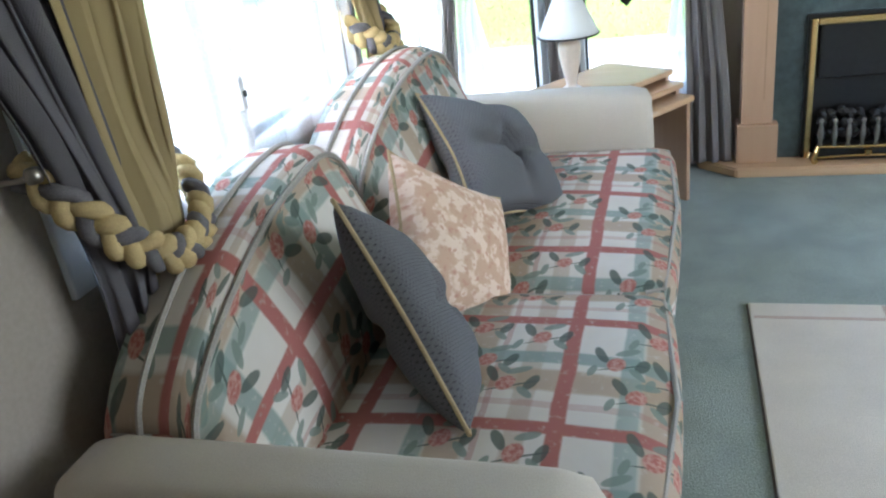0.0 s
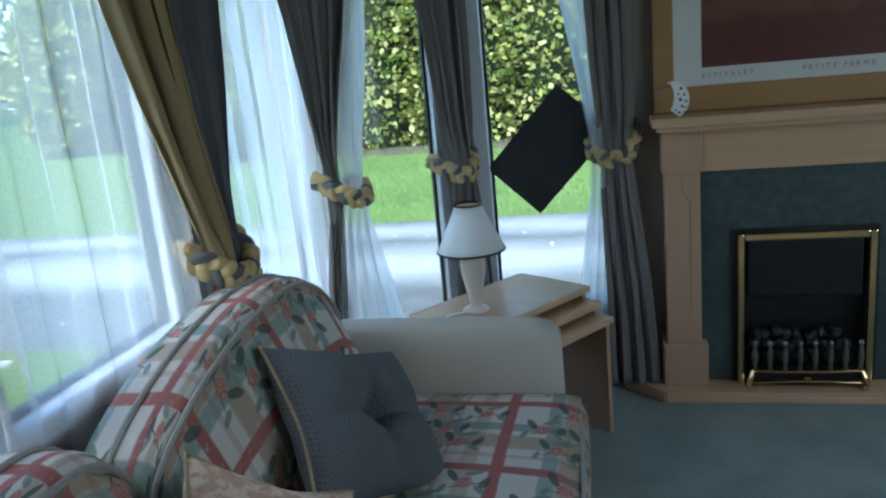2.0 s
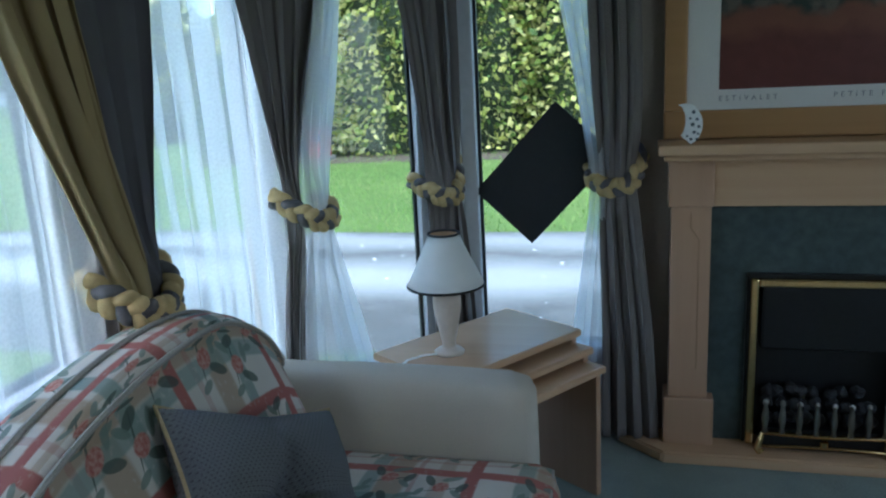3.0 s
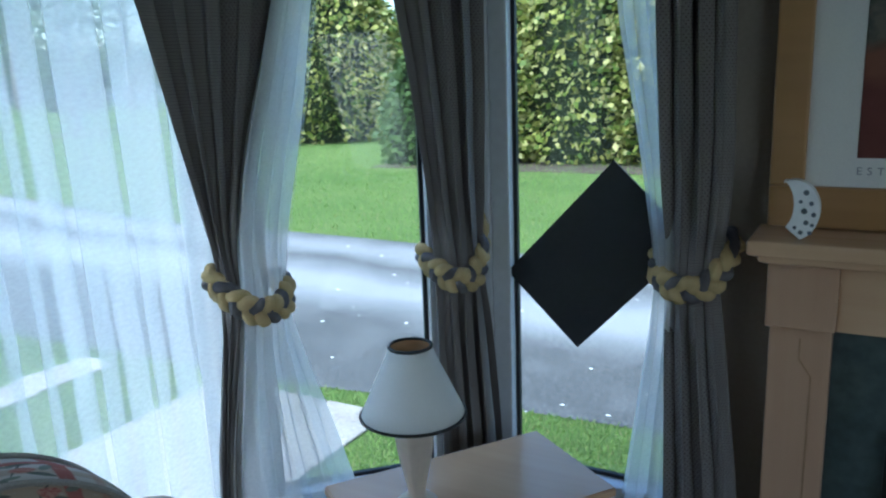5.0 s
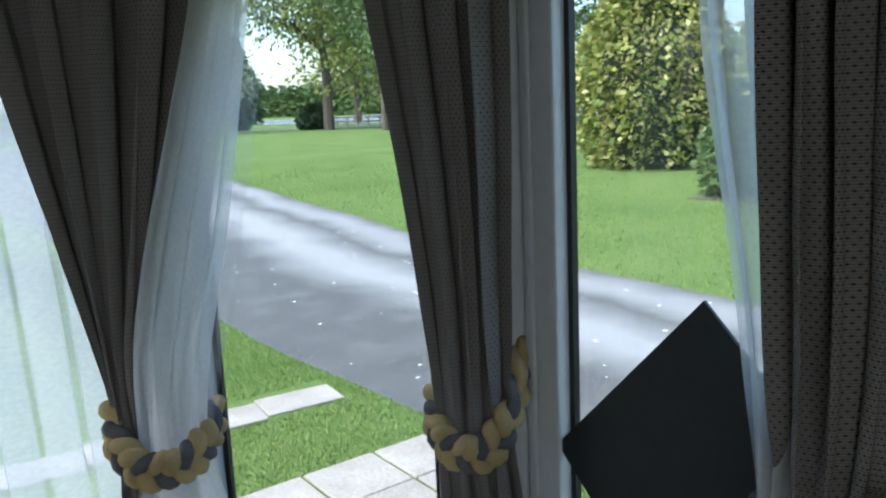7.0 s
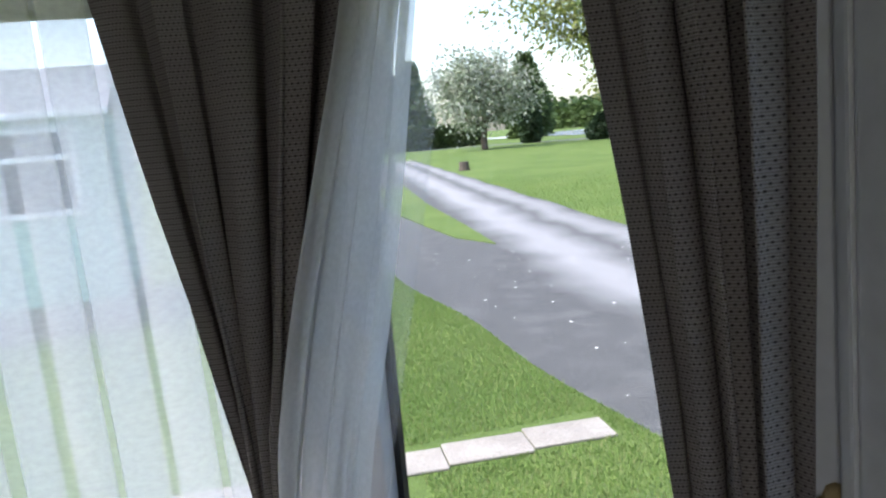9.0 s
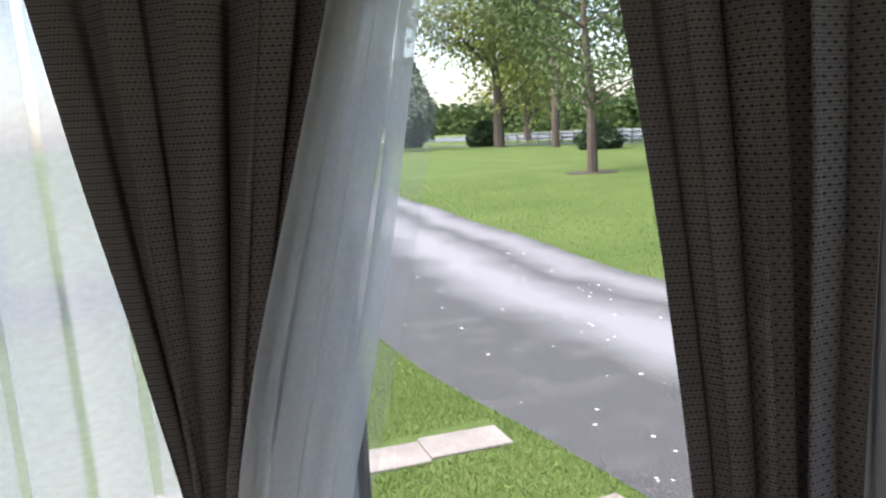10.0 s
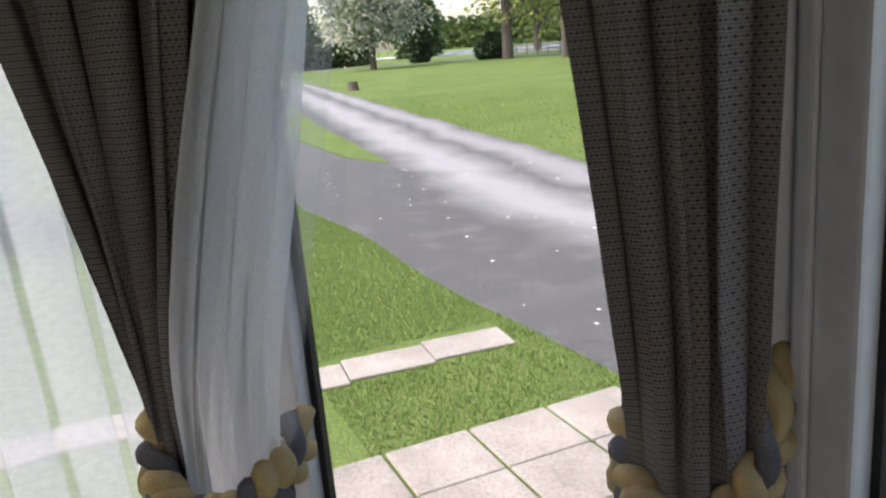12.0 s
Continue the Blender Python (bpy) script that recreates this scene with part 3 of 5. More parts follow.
for s in (1, -1):
    x = CX + s * 0.205
    part("foot", tube([(x - s * 0.01, 3.258, 0.12), (x, 3.25, 0.09), (x + s * 0.008, 3.246, 0.06), (x - s * 0.004, 3.24, 0.047)], lambda f: 0.009 + 0.006 * f, 8), BRASS, efire)
part("knob", lathe([(0, 0), (0.014, 0.0), (0.014, 0.02), (0, 0.022)], (CX, 3.24, 0.083), 16), BRASS, efire)
rnd = random.Random(3)
for i in range(26):
    bm = bmesh.new()
    bmesh.ops.create_icosphere(bm, subdivisions=2, radius=0.028)
    q = Euler([rnd.uniform(0, 6) for _ in range(3)]).to_matrix().to_4x4()
    for v in bm.verts:
        v.co *= 0.8 + 0.4 * noise.noise(v.co * 40 + Vector((i, 0, 0)))
    bmesh.ops.transform(bm, matrix=Matrix.Translation((0.815 + 0.36 * ((i % 9) + rnd.uniform(-.3, .3)) / 8.5, 3.29 + 0.032 * (i // 9), 0.155 + 0.035 * (i // 9) + rnd.uniform(0, 0.02))) @ q, verts=bm.verts)
    part("coal", bm, COAL, efire)
# crescent ornament
moon = thing("crescent_ornament", (0.535, 3.26, 1.132), "white pierced ceramic crescent moon on the mantel shelf", "ornament")
outer = [(0.535 + 0.052 * math.cos(a) - 0.013, 1.195 + 0.066 * math.sin(a)) for a in [radians(-72 + 187 * i / 20) for i in range(21)]]
inner = [(0.482 + 0.040 * math.cos(a), 1.205 + 0.062 * math.sin(a)) for a in [radians(62 - 112 * i / 14) for i in range(15)]]
pts = outer + inner
bm = bmesh.new()
f = bm.faces.new([bm.verts.new((x, 3.235, z - 0.0)) for x, z in pts])
up = bmesh.ops.extrude_face_region(bm, geom=[f])
bmesh.ops.translate(bm, verts=[v for v in up["geom"] if isinstance(v, bmesh.types.BMVert)], vec=(0, 0.032, 0))
part("crescent", bm, MOON_WHITE, moon)
# dark discs on the face, coloured as the shade inside the piercings
for x, z, r in ((0.545, 1.235, .006), (0.535, 1.215, .004), (0.556, 1.212, .005), (0.543, 1.195, .0065), (0.562, 1.188, .005), (0.548, 1.17, .0055), (0.526, 1.158, .004), (0.560, 1.165, .004), (0.538, 1.148, .005), (0.556, 1.148, .0045)):
    part("hole_disc", tube([(x, 3.2345, z), (x, 3.238, z)], r, 12), MOON_HOLE, moon)

# ---- framed print ----
pic = thing("framed_print", (CX, 3.38, 1.135), "wooden framed landscape print standing on the mantel shelf", "picture")
PX0, PX1, PZ0, PZ1 = 0.455, 2 * CX - 0.455, 1.134, 1.98
for lo, hi in (((PX0, PZ0), (PX1, PZ0 + 0.095)), ((PX0, PZ1 - 0.07), (PX1, PZ1)), ((PX0, PZ0 + 0.095), (PX0 + 0.075, PZ1 - 0.07)), ((PX1 - 0.075, PZ0 + 0.095), (PX1, PZ1 - 0.07))):
    part("frame_rail", box((lo[0], 3.362, lo[1]), (hi[0], 3.395, hi[1]), 0.006), PINE_FRAME, pic)
part("mount", box((PX0 + 0.07, 3.376, PZ0 + 0.09), (PX1 - 0.07, 3.392, PZ1 - 0.06)), MOUNT, pic, "white picture mount")


def painting():
    n = Nodes("landscape_print")
    wob = n.math("MULTIPLY", n.math("SUBTRACT", n.noise(7.0, 5), 0.5), 0.14)
    h = n.math("ADD", n.v, wob)
    col = n.mix(n.noise(20.0), (0.16, 0.055, 0.045), (0.10, 0.03, 0.028))
    col = n.mix(n.band(h, 0.15, 0.19), col, n.mix(n.noise(12.0), (0.22, 0.10, 0.06), (0.17, 0.06, 0.045)))
    col = n.mix(n.band(h, 0.235, 0.26), col, n.mix(n.band(n.noise(10.0), 0.45, 0.55), (0.03, 0.05, 0.045), (0.14, 0.12, 0.10)))
    col = n.mix(n.band(h, 0.40, 0.45), col, (0.12, 0.16, 0.20))
    return n.done(col, 0.35, 0.5)


bm = sheet(lambda u, v: (0.632 + 0.73 * u, 3.3745, 1.295 + 0.55 * v), 1, 1, lambda u, v: (0.73 * u, 0.55 * v))
part("print", bm, painting(), pic, "printed red and brown landscape")


def writing(text, x, z, size, y, material, parent, spacing=1.0):
    cu = bpy.data.curves.new("lettering", "FONT")
    cu.body, cu.size, cu.space_character, cu.extrude = text, size, spacing, 0.0004
    tmp = bpy.data.objects.new("lettering", cu)
    scene.collection.objects.link(tmp)
    dg = bpy.context.evaluated_depsgraph_get()
    me = bpy.data.meshes.new_from_object(tmp.evaluated_get(dg))
    bpy.data.objects.remove(tmp)
    me.transform(pose(x, y, z, 90))
    me.materials.clear()
    me.materials.append(material)
    ob = new("lettering", me)
    ob.parent = parent
    ob.matrix_parent_inverse = world_of(parent).inverted()
    return ob


writing("ESTIVALET", 0.632, 1.258, 0.024, 3.3745, PRINT_INK, pic, 1.75)
writing("PETITE FERME", 0.985, 1.258, 0.024, 3.3745, PRINT_INK, pic, 1.75)

# ---- braided tie-backs and curtains ----


def plan(k, t):
    """From a curtain's own sideways/outward/up to the world: k the tied place, t the way along the wall."""
    t = Vector((*t, 0)).normalized()
    nrm = Vector((t.y, -t.x, 0))
    return lambda s, d, z: Vector((k[0], k[1], 0)) + t * s + nrm * d + Vector((0, 0, z))


def tieback(place, z, s0, s1, deep, rise0, rise1, label, sag=0.05, fat=0.022):
    """A fat three-strand braid: a half ring in front of the cloth, its ends rising to the wall."""
    def centre(f):
        a = math.pi * f
        s = (s0 + s1) / 2 - (s1 - s0) / 2 * math.cos(a)
        d = -0.02 + (deep + 0.02) * math.sin(a) ** 0.7
        up = rise0 * max(0, 1 - f * 2.4) ** 1.5 + rise1 * max(0, f * 2.4 - 1.4) ** 1.5
        return place(s, d, z - sag * math.sin(a) ** 1.2 + up)
    e = thing("curtain_tieback", centre(0.5), label, "tieback", "curtain tiebacks")
    turns = 3.4
    length = sum((centre(i / 20) - centre((i + 1) / 20)).length for i in range(20))
    turns = length / 0.105
    for k, m in enumerate((BRAID_OCHRE, BRAID_OCHRE, BRAID_GREY)):
        pts = []
        N = 70
        for i in range(N + 1):
            f = i / N
            c = centre(f)
            d = (centre(min(1, f + 0.01)) - centre(max(0, f - 0.01))).normalized()
            w = d.cross(Vector((0, 0, 1)))
            w = w.normalized() if w.length > 1e-3 else Vector((1, 0, 0))
            h = w.cross(d)
            ph = 2 * math.pi * (turns * f + k / 3)
            pts.append(c + h * fat * 0.95 * math.sin(ph) + w * fat * 0.42 * math.sin(2 * ph))
        part("strand", tube(pts, lambda f, ph=k: fat * (0.66 + 0.10 * math.sin(2 * math.pi * (turns * f * 2 + ph / 3.0))), 10), m, e, "twisted ochre strand" if k < 2 else "twisted grey strand", smooth=True)
    return e


def drape(name, parent, place, rows, folds, amp, material, seed=0, base=0.03, z0=None, z1=None, nu=150, nv=56, hem=0.0, solid=0.0018, label="", tied=1.0, tight=0.25, lap=0.3):
    """Cloth hung between left and right edges given by height; its folds close up where it is tied."""
    z0 = rows[0][0] if z0 is None else z0
    z1 = rows[-1][0] if z1 is None else z1
    r = random.Random(seed)
    ph = [r.uniform(0, 6.28) for _ in range(6)]
    full = max(b - a for _, a, b in rows)
    warp = [r.uniform(-0.35, 0.35) for _ in range(4)]

    def fn(u, v):
        z = z0 + (z1 - z0) * v
        a, b = smooth_between(rows, z)
        # soften the corners of the outline
        a2, b2 = smooth_between(rows, z + 0.05)
        a3, b3 = smooth_between(rows, z - 0.05)
        a, b = (a + a2 + a3) / 3, (b + b2 + b3) / 3
        near = math.exp(-((z - tied) / 0.12) ** 2)
        uu = u + 0.028 * sum(w * math.sin(math.pi * (i + 1) * u) for i, w in enumerate(warp))
        x = 2 * math.pi * folds * uu
        A = amp * (1 - (1 - tight) * near) * (0.75 + 0.35 * math.sin(3.1 * u + ph[2]))
        # round tubes with narrow creases between them
        wav = 2 * abs(math.sin(x / 2 + ph[0] + 0.35 * math.sin(2.2 * z + ph[1]))) ** 0.75 - 1.15
        d = base + A * wav + 0.22 * A * math.sin(1.6 * x + ph[3] + 1.2 * z) + 0.0015 * math.sin(17 * z + 9 * u)
        d += near * 0.035 * math.sin(math.pi * u)
        s = a + (b - a) * u + lap * A * math.sin(2 * (x + ph[0]) + 0.6)
        return place(s, d, z)

    cloth = full * 2.5
    bm = sheet(fn, nu, nv, lambda u, v: (u * cloth, (z1 - z0) * v))
    ob = part(name, bm, material, parent, label, smooth=True)
    if solid:
        md = ob.modifiers.new("cloth", "SOLIDIFY")
        md.thickness = solid
    return ob


TOP = 2.03
# A: grey pair with voile at the slanted bay
pA = plan((-0.665, 2.80), (0.37, 0.93))
cA = thing("curtain", (-0.66, 2.80, 0.3), "grey dimpled-weave curtain tied back with white voile", "curtain", "lounge curtains")
gA = [(0.32, -0.14, -0.09), (0.6, -0.12, -0.075), (0.95, -0.08, -0.02), (1.03, -0.08, -0.03), (1.16, -0.095, -0.025), (1.32, -0.13, 0.025), (1.5, -0.168, 0.075), (1.74, -0.215, 0.14), (TOP, -0.27, 0.20)]
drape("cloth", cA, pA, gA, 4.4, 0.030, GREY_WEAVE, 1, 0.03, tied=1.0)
sA = [(0.36, -0.12, 0.25), (0.6, -0.10, 0.18), (0.85, -0.06, 0.10), (1.0, -0.045, 0.07), (1.16, -0.04, 0.085), (1.35, 0.0, 0.13), (1.5, 0.045, 0.16), (1.74, 0.115, 0.20), (TOP, 0.175, 0.25)]
drape("voile", cA, pA, sA, 3.6, 0.012, VOILE_GATHERED, 2, 0.066, tied=1.0, solid=0, label="translucent white voile", lap=0.9, nu=200)
wA = [(1.02, 0.03, 0.085), (1.16, 0.06, 0.118), (1.42, 0.10, 0.178), (1.74, 0.12, 0.245), (TOP, 0.13, 0.29)]
drape("voile_edge", cA, pA, wA, 1.6, 0.010, VOILE_THIN, 3, 0.045, tied=1.0, solid=0, label="single thin layer of voile")
tieback(pA, 1.035, -0.085, 0.085, 0.125, 0.02, -0.01, "braided ochre and grey tieback round grey curtain", 0.055)
# B: grey curtain on the corner post
pB = plan((-0.351, 3.284), (0.721, 0.693))
cB = thing("curtain", (-0.27, 3.27, 0.3), "narrow grey dimpled-weave curtain tied at corner post", "curtain", "lounge curtains")
gB = [(0.32, -0.065, 0.11), (0.5, -0.065, 0.105), (0.9, -0.068, 0.075), (1.04, -0.070, 0.065), (1.25, -0.088, 0.066), (1.5, -0.120, 0.074), (1.72, -0.155, 0.076), (TOP, -0.20, 0.08)]
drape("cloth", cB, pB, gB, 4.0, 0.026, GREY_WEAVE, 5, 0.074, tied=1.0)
tieback(pB, 1.03, -0.08, 0.08, 0.125, 0.0, 0.09, "braided ochre and grey tieback at corner post", 0.06)
# C: grey curtain and voile beside the fireplace
pC = plan((0.30, 3.36), (1, 0))
cC = thing("curtain", (0.32, 3.36, 0.06), "long grey curtain with white voile beside fireplace", "curtain", "lounge curtains")
gC = [(0.05, -0.05, 0.15), (0.45, -0.045, 0.125), (0.9, -0.055, 0.075), (1.03, -0.055, 0.06), (1.12, -0.06, 0.075), (1.3, -0.075, 0.085), (1.65, -0.092, 0.075), (TOP, -0.11, 0.085)]
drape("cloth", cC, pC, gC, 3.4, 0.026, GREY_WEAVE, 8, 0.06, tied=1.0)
sC = [(0.05, -0.21, -0.03), (0.5, -0.15, -0.025), (0.9, -0.095, -0.02), (1.03, -0.09, -0.02), (1.3, -0.13, -0.03), (1.65, -0.195, -0.05), (TOP, -0.22, -0.06)]
drape("voile", cC, pC, sC, 2.5, 0.016, VOILE_GATHERED, 9, 0.055, tied=1.0, solid=0, label="translucent white voile")
tieback(pC, 1.035, -0.095, 0.085, 0.10, 0.0, 0.06, "braided ochre and grey tieback beside fireplace", 0.05)
# D: ochre and grey pair between the side windows
pD = plan((-0.745, 2.01), (0, 1))
cD = thing("curtain", (-0.72, 2.0, 0.4), "ochre curtain with grey partner tied between windows", "curtain", "lounge curtains")
oD = [(0.40, -0.17, 0.0), (0.7, -0.12, 0.01), (0.9, -0.085, 0.03), (1.0, -0.08, 0.03), (1.3, -0.20, -0.04), (1.6, -0.31, -0.09), (TOP, -0.40, -0.12)]
drape("ochre_cloth", cD, pD, oD, 3.3, 0.026, OCHRE_WEAVE, 11, 0.055, tied=0.96, label="ochre woven cloth")
kD = [(0.40, 0.0, 0.10), (0.9, 0.02, 0.085), (1.0, 0.02, 0.085), (1.3, -0.04, 0.14), (1.6, -0.10, 0.19), (TOP, -0.14, 0.24)]
drape("grey_cloth", cD, pD, kD, 2.2, 0.020, LINING, 12, 0.04, tied=0.96, label="grey woven cloth")
tieback(pD, 0.985, -0.11, 0.11, 0.11, 0.04, 0.05, "braided ochre and grey tieback round ochre curtain", 0.055, 0.024)
# E: ochre and grey pair at the near end of the sofa
pE = plan((-0.735, 0.72), (0, 1))
cE = thing("curtain", (-0.7, 0.7, 0.3), "ochre and slate-grey curtain pair behind sofa end", "curtain", "lounge curtains")
oE = [(0.30, -0.06, 0.06), (0.8, -0.04, 0.10), (0.92, -0.03, 0.12), (1.1, -0.05, 0.13), (1.3, -0.06, 0.16), (1.7, -0.10, 0.18), (TOP, -0.15, 0.20)]
drape("ochre_cloth", cE, pE, oE, 3.4, 0.028, OCHRE_WEAVE, 21, 0.06, tied=0.88, label="ochre woven cloth")
kE = [(0.30, -0.12, -0.02), (0.8, -0.12, 0.0), (0.92, -0.13, 0.0), (1.1, -0.16, -0.02), (1.3, -0.25, -0.03), (1.7, -0.35, -0.06), (TOP, -0.40, -0.10)]
drape("grey_cloth", cE, pE, kE, 3.6, 0.024, LINING, 22, 0.05, tied=0.88, label="slate-grey woven cloth")
tieback(pE, 0.95, -0.14, 0.17, 0.13, 0.10, 0.02, "braided ochre and grey tieback hooked to the wall", 0.10, 0.022)
hook = thing("curtain_hook", (LEFT + 0.02, 0.55, 1.05), "small dark brass tieback hook on the wall", "hook")
part("stem", tube([(LEFT, 0.55, 1.04), (LEFT + 0.06, 0.55, 1.045), (LEFT + 0.075, 0.55, 1.05)], 0.005, 8), STEEL, hook)
part("knob", lathe([(0, -0.014), (0.011, -0.011), (0.015, 0), (0.011, 0.011), (0, 0.014)], (LEFT + 0.085, 0.55, 1.052), 14), STEEL, hook, smooth=True)
# voile across the side windows
pW = plan((LEFT + 0.045, 0), (0, 1))
v1 = thing("voile_curtain", (LEFT + 0.05, 1.3, 0.8), "white voile net hanging across side window", "net curtain", "voile nets")
drape("voile", v1, pW, [(0.72, 0.62, 1.96), (TOP, 0.6, 1.98)], 9, 0.018, VOILE, 31, 0.0, tied=-5, solid=0, nu=300, nv=14, lap=2.4)
v2 = thing("voile_curtain", (LEFT + 0.05, 2.4, 0.3), "white voile net hanging across tall side window", "net curtain", "voile nets")
drape("voile", v2, pW, [(0.30, 2.03, 2.86), (TOP, 2.0, 2.80)], 6, 0.018, VOILE, 33, 0.0, tied=-5, solid=0, nu=240, nv=14, lap=2.4)

# ---- black square card stuck to the front pane ----
card = thing("black_card", (0.04, 3.345, 1.02), "matt black card hung cornerwise on window pane", "card")
bm = bmesh.new()
cs = [(-0.207, 0.965), (-0.003, 0.77), (0.295, 1.085), (0.091, 1.28)]
f = bm.faces.new([bm.verts.new((x, 3.345, z)) for x, z in cs])
up = bmesh.ops.extrude_face_region(bm, geom=[f])
bmesh.ops.translate(bm, verts=[v for v in up["geom"] if isinstance(v, bmesh.types.BMVert)], vec=(0, 0.006, 0))
part("card_sheet", bm, BLACK_CARD, card)

# ---- nest of tables ----

def nest_table(origin, turn, length, depth, height, top, label):
    m = Matrix.Translation((*origin, 0)) @ Matrix.Rotation(radians(turn), 4, "Z")
    e = thing("nesting_table", m @ Vector((length / 2, depth / 2, 0)), label, "side table", "nest of tables")
    # canted far corners on the top
    c = 0.0
    o = [(0, 0), (length, 0), (length, depth - c), (length - c, depth), (c, depth), (0, depth - c)] if c else [(0, 0), (length, 0), (length, depth), (0, depth)]
    bm = prism(o, height - top, height, 0.004)
    bmesh.ops.transform(bm, matrix=m, verts=bm.verts)
    part("tabletop", bm, MAPLE, e)
    for x in (0.012, length - 0.034):
        part("side_panel", box((x, 0.015, 0.0), (x + 0.022, depth - 0.015, height - top), 0.003, m=m), MAPLE_V, e)
    part("back_rail", box((0.034, depth - 0.04, height - top - 0.1), (length - 0.034, depth - 0.02, height - top), 0.002, m=m), MAPLE_V, e)
    return e


nest_table((-0.153, 2.564), 54.7, 0.605, 0.35, 0.548, 0.024, "largest pale maple table of a nest beside sofa")
nest_table((-0.085, 2.555), 54.7, 0.56, 0.32, 0.503, 0.024, "middle pale maple table pulled out of nest")
nest_table((-0.017, 2.546), 54.7, 0.515, 0.29, 0.458, 0.024, "smallest pale maple table pulled out of nest")

# ---- table lamp ----
LX, LY, LZ = -0.195, 2.80, 0.548
lamp = thing("table_lamp", (LX, LY, LZ), "cream fluted ceramic lamp with white coolie shade", "table lamp")
prof = [(0, 0), (0.046, 0), (0.047, 0.006), (0.040, 0.012), (0.024, 0.020), (0.020, 0.03), (0.024, 0.05), (0.033, 0.09), (0.041, 0.13), (0.045, 0.165), (0.043, 0.185), (0.036, 0.197), (0.020, 0.203), (0.016, 0.215), (0, 0.215)]
part("base", lathe(prof, (LX, LY, LZ), 48, flute=lambda z, a: -0.05 * abs(math.sin(7 * a)) if 0.04 < z < 0.175 else 0), LAMP_CERAMIC, lamp, "fluted cream ceramic base", smooth=True)
sh = [(0.118, 0.222), (0.100, 0.262), (0.080, 0.305), (0.058, 0.352), (0.047, 0.382)]
part("shade", lathe(sh, (LX, LY, LZ), 48), SHADE_CLOTH, lamp, "white conical shade", smooth=True).modifiers.new("cloth", "SOLIDIFY").thickness = 0.0015
part("shade_lining", lathe([(r - 0.003, z) for r, z in sh], (LX, LY, LZ), 48), SHADE_INSIDE, lamp, "peach shade lining", smooth=True)
for r, z in ((0.118, 0.223), (0.047, 0.382)):
    part("shade_trim", tube([(LX + r * math.cos(a), LY + r * math.sin(a), LZ + z) for a in [2 * math.pi * i / 48 for i in range(49)]], 0.0038, 8), DARK_TRIM, lamp, "dark trim band")
part("bulb", lathe([(0, 0.36), (0.014, 0.356), (0.024, 0.335), (0.022, 0.315), (0.013, 0.29), (0.012, 0.215)], (LX, LY, LZ), 20), BULB, lamp, smooth=True)
part("flex", tube([(LX - 0.03, LY - 0.03, LZ + 0.005), (LX - 0.07, LY - 0.045, LZ + 0.004), (LX - 0.11, LY - 0.09, LZ + 0.004), (LX - 0.118, LY - 0.135, LZ + 0.004), (LX - 0.12, LY - 0.155, LZ - 0.01), (LX - 0.12, LY - 0.157, 0.05), (LX - 0.13, LY - 0.13, 0.004)], 0.003, 6), WHITE_PAINT, lamp, "thin white flex")

# ---- sofa ----
sofa = thing("sofa", (-0.22, 1.4, 0), "two-seat sofa in rose plaid with cream arms", "sofa")
SY0, SY1, SF = 0.50, 2.315, 0.17
DIV = 1.29


def soft_box(lo, hi, r, crown=0.0, nu=28, nv=20, uvturn=False, wob=0.004, seed=0):
    """A padded block: a rounded box whose faces swell by crown. UVs in metres from the top or front."""
    bm = bmesh.new()
    bmesh.ops.create_cube(bm, size=2)
    bmesh.ops.subdivide_edges(bm, edges=bm.edges[:], cuts=11, use_grid_fill=True)
    mid = Vector([(a + b) / 2 for a, b in zip(lo, hi)])
    half = Vector([(b - a) / 2 for a, b in zip(lo, hi)])
    for v in bm.verts:
        c = v.co.copy()
        inner = Vector([max(h - r, 0.001) for h in half])
        p = Vector([ci * h for ci, h in zip(c, half)])
        core = Vector([max(-i, min(i, x)) for x, i in zip(p, inner)])
        d = p - core
        if d.length > 1e-6:
            k = max(abs(x) for x in d) / d.length
            q = core + d * min(1.0, k)
        else:
            q = p
        puff = crown * (1 - c.x ** 4) * (1 - c.y ** 4) * (1 - c.z ** 4)
        ax = max(range(3), key=lambda i: abs(c[i]))
        face = crown * (1 - c[(ax + 1) % 3] ** 2) * (1 - c[(ax + 2) % 3] ** 2)
        q[ax] += math.copysign(face, c[ax])
        q += Vector((0, 0, wob * noise.noise((q + mid) * 6 + Vector((seed, 0, 0)))))
        v.co = mid + q
    lay = bm.loops.layers.uv.verify()
    bm.normal_update()
    for f in bm.faces:
        n = [abs(x) for x in f.normal]
        for loop in f.loops:
            x, y, z = loop.vert.co
            if n[2] >= max(n[0], n[1]) * 0.8:
                loop[lay].uv = (y, x)
            elif n[0] >= n[1]:
                loop[lay].uv = (y, SF + 0.44 - z if f.normal.x > 0 else z)
            else:
                loop[lay].uv = (x, z)
    return bm


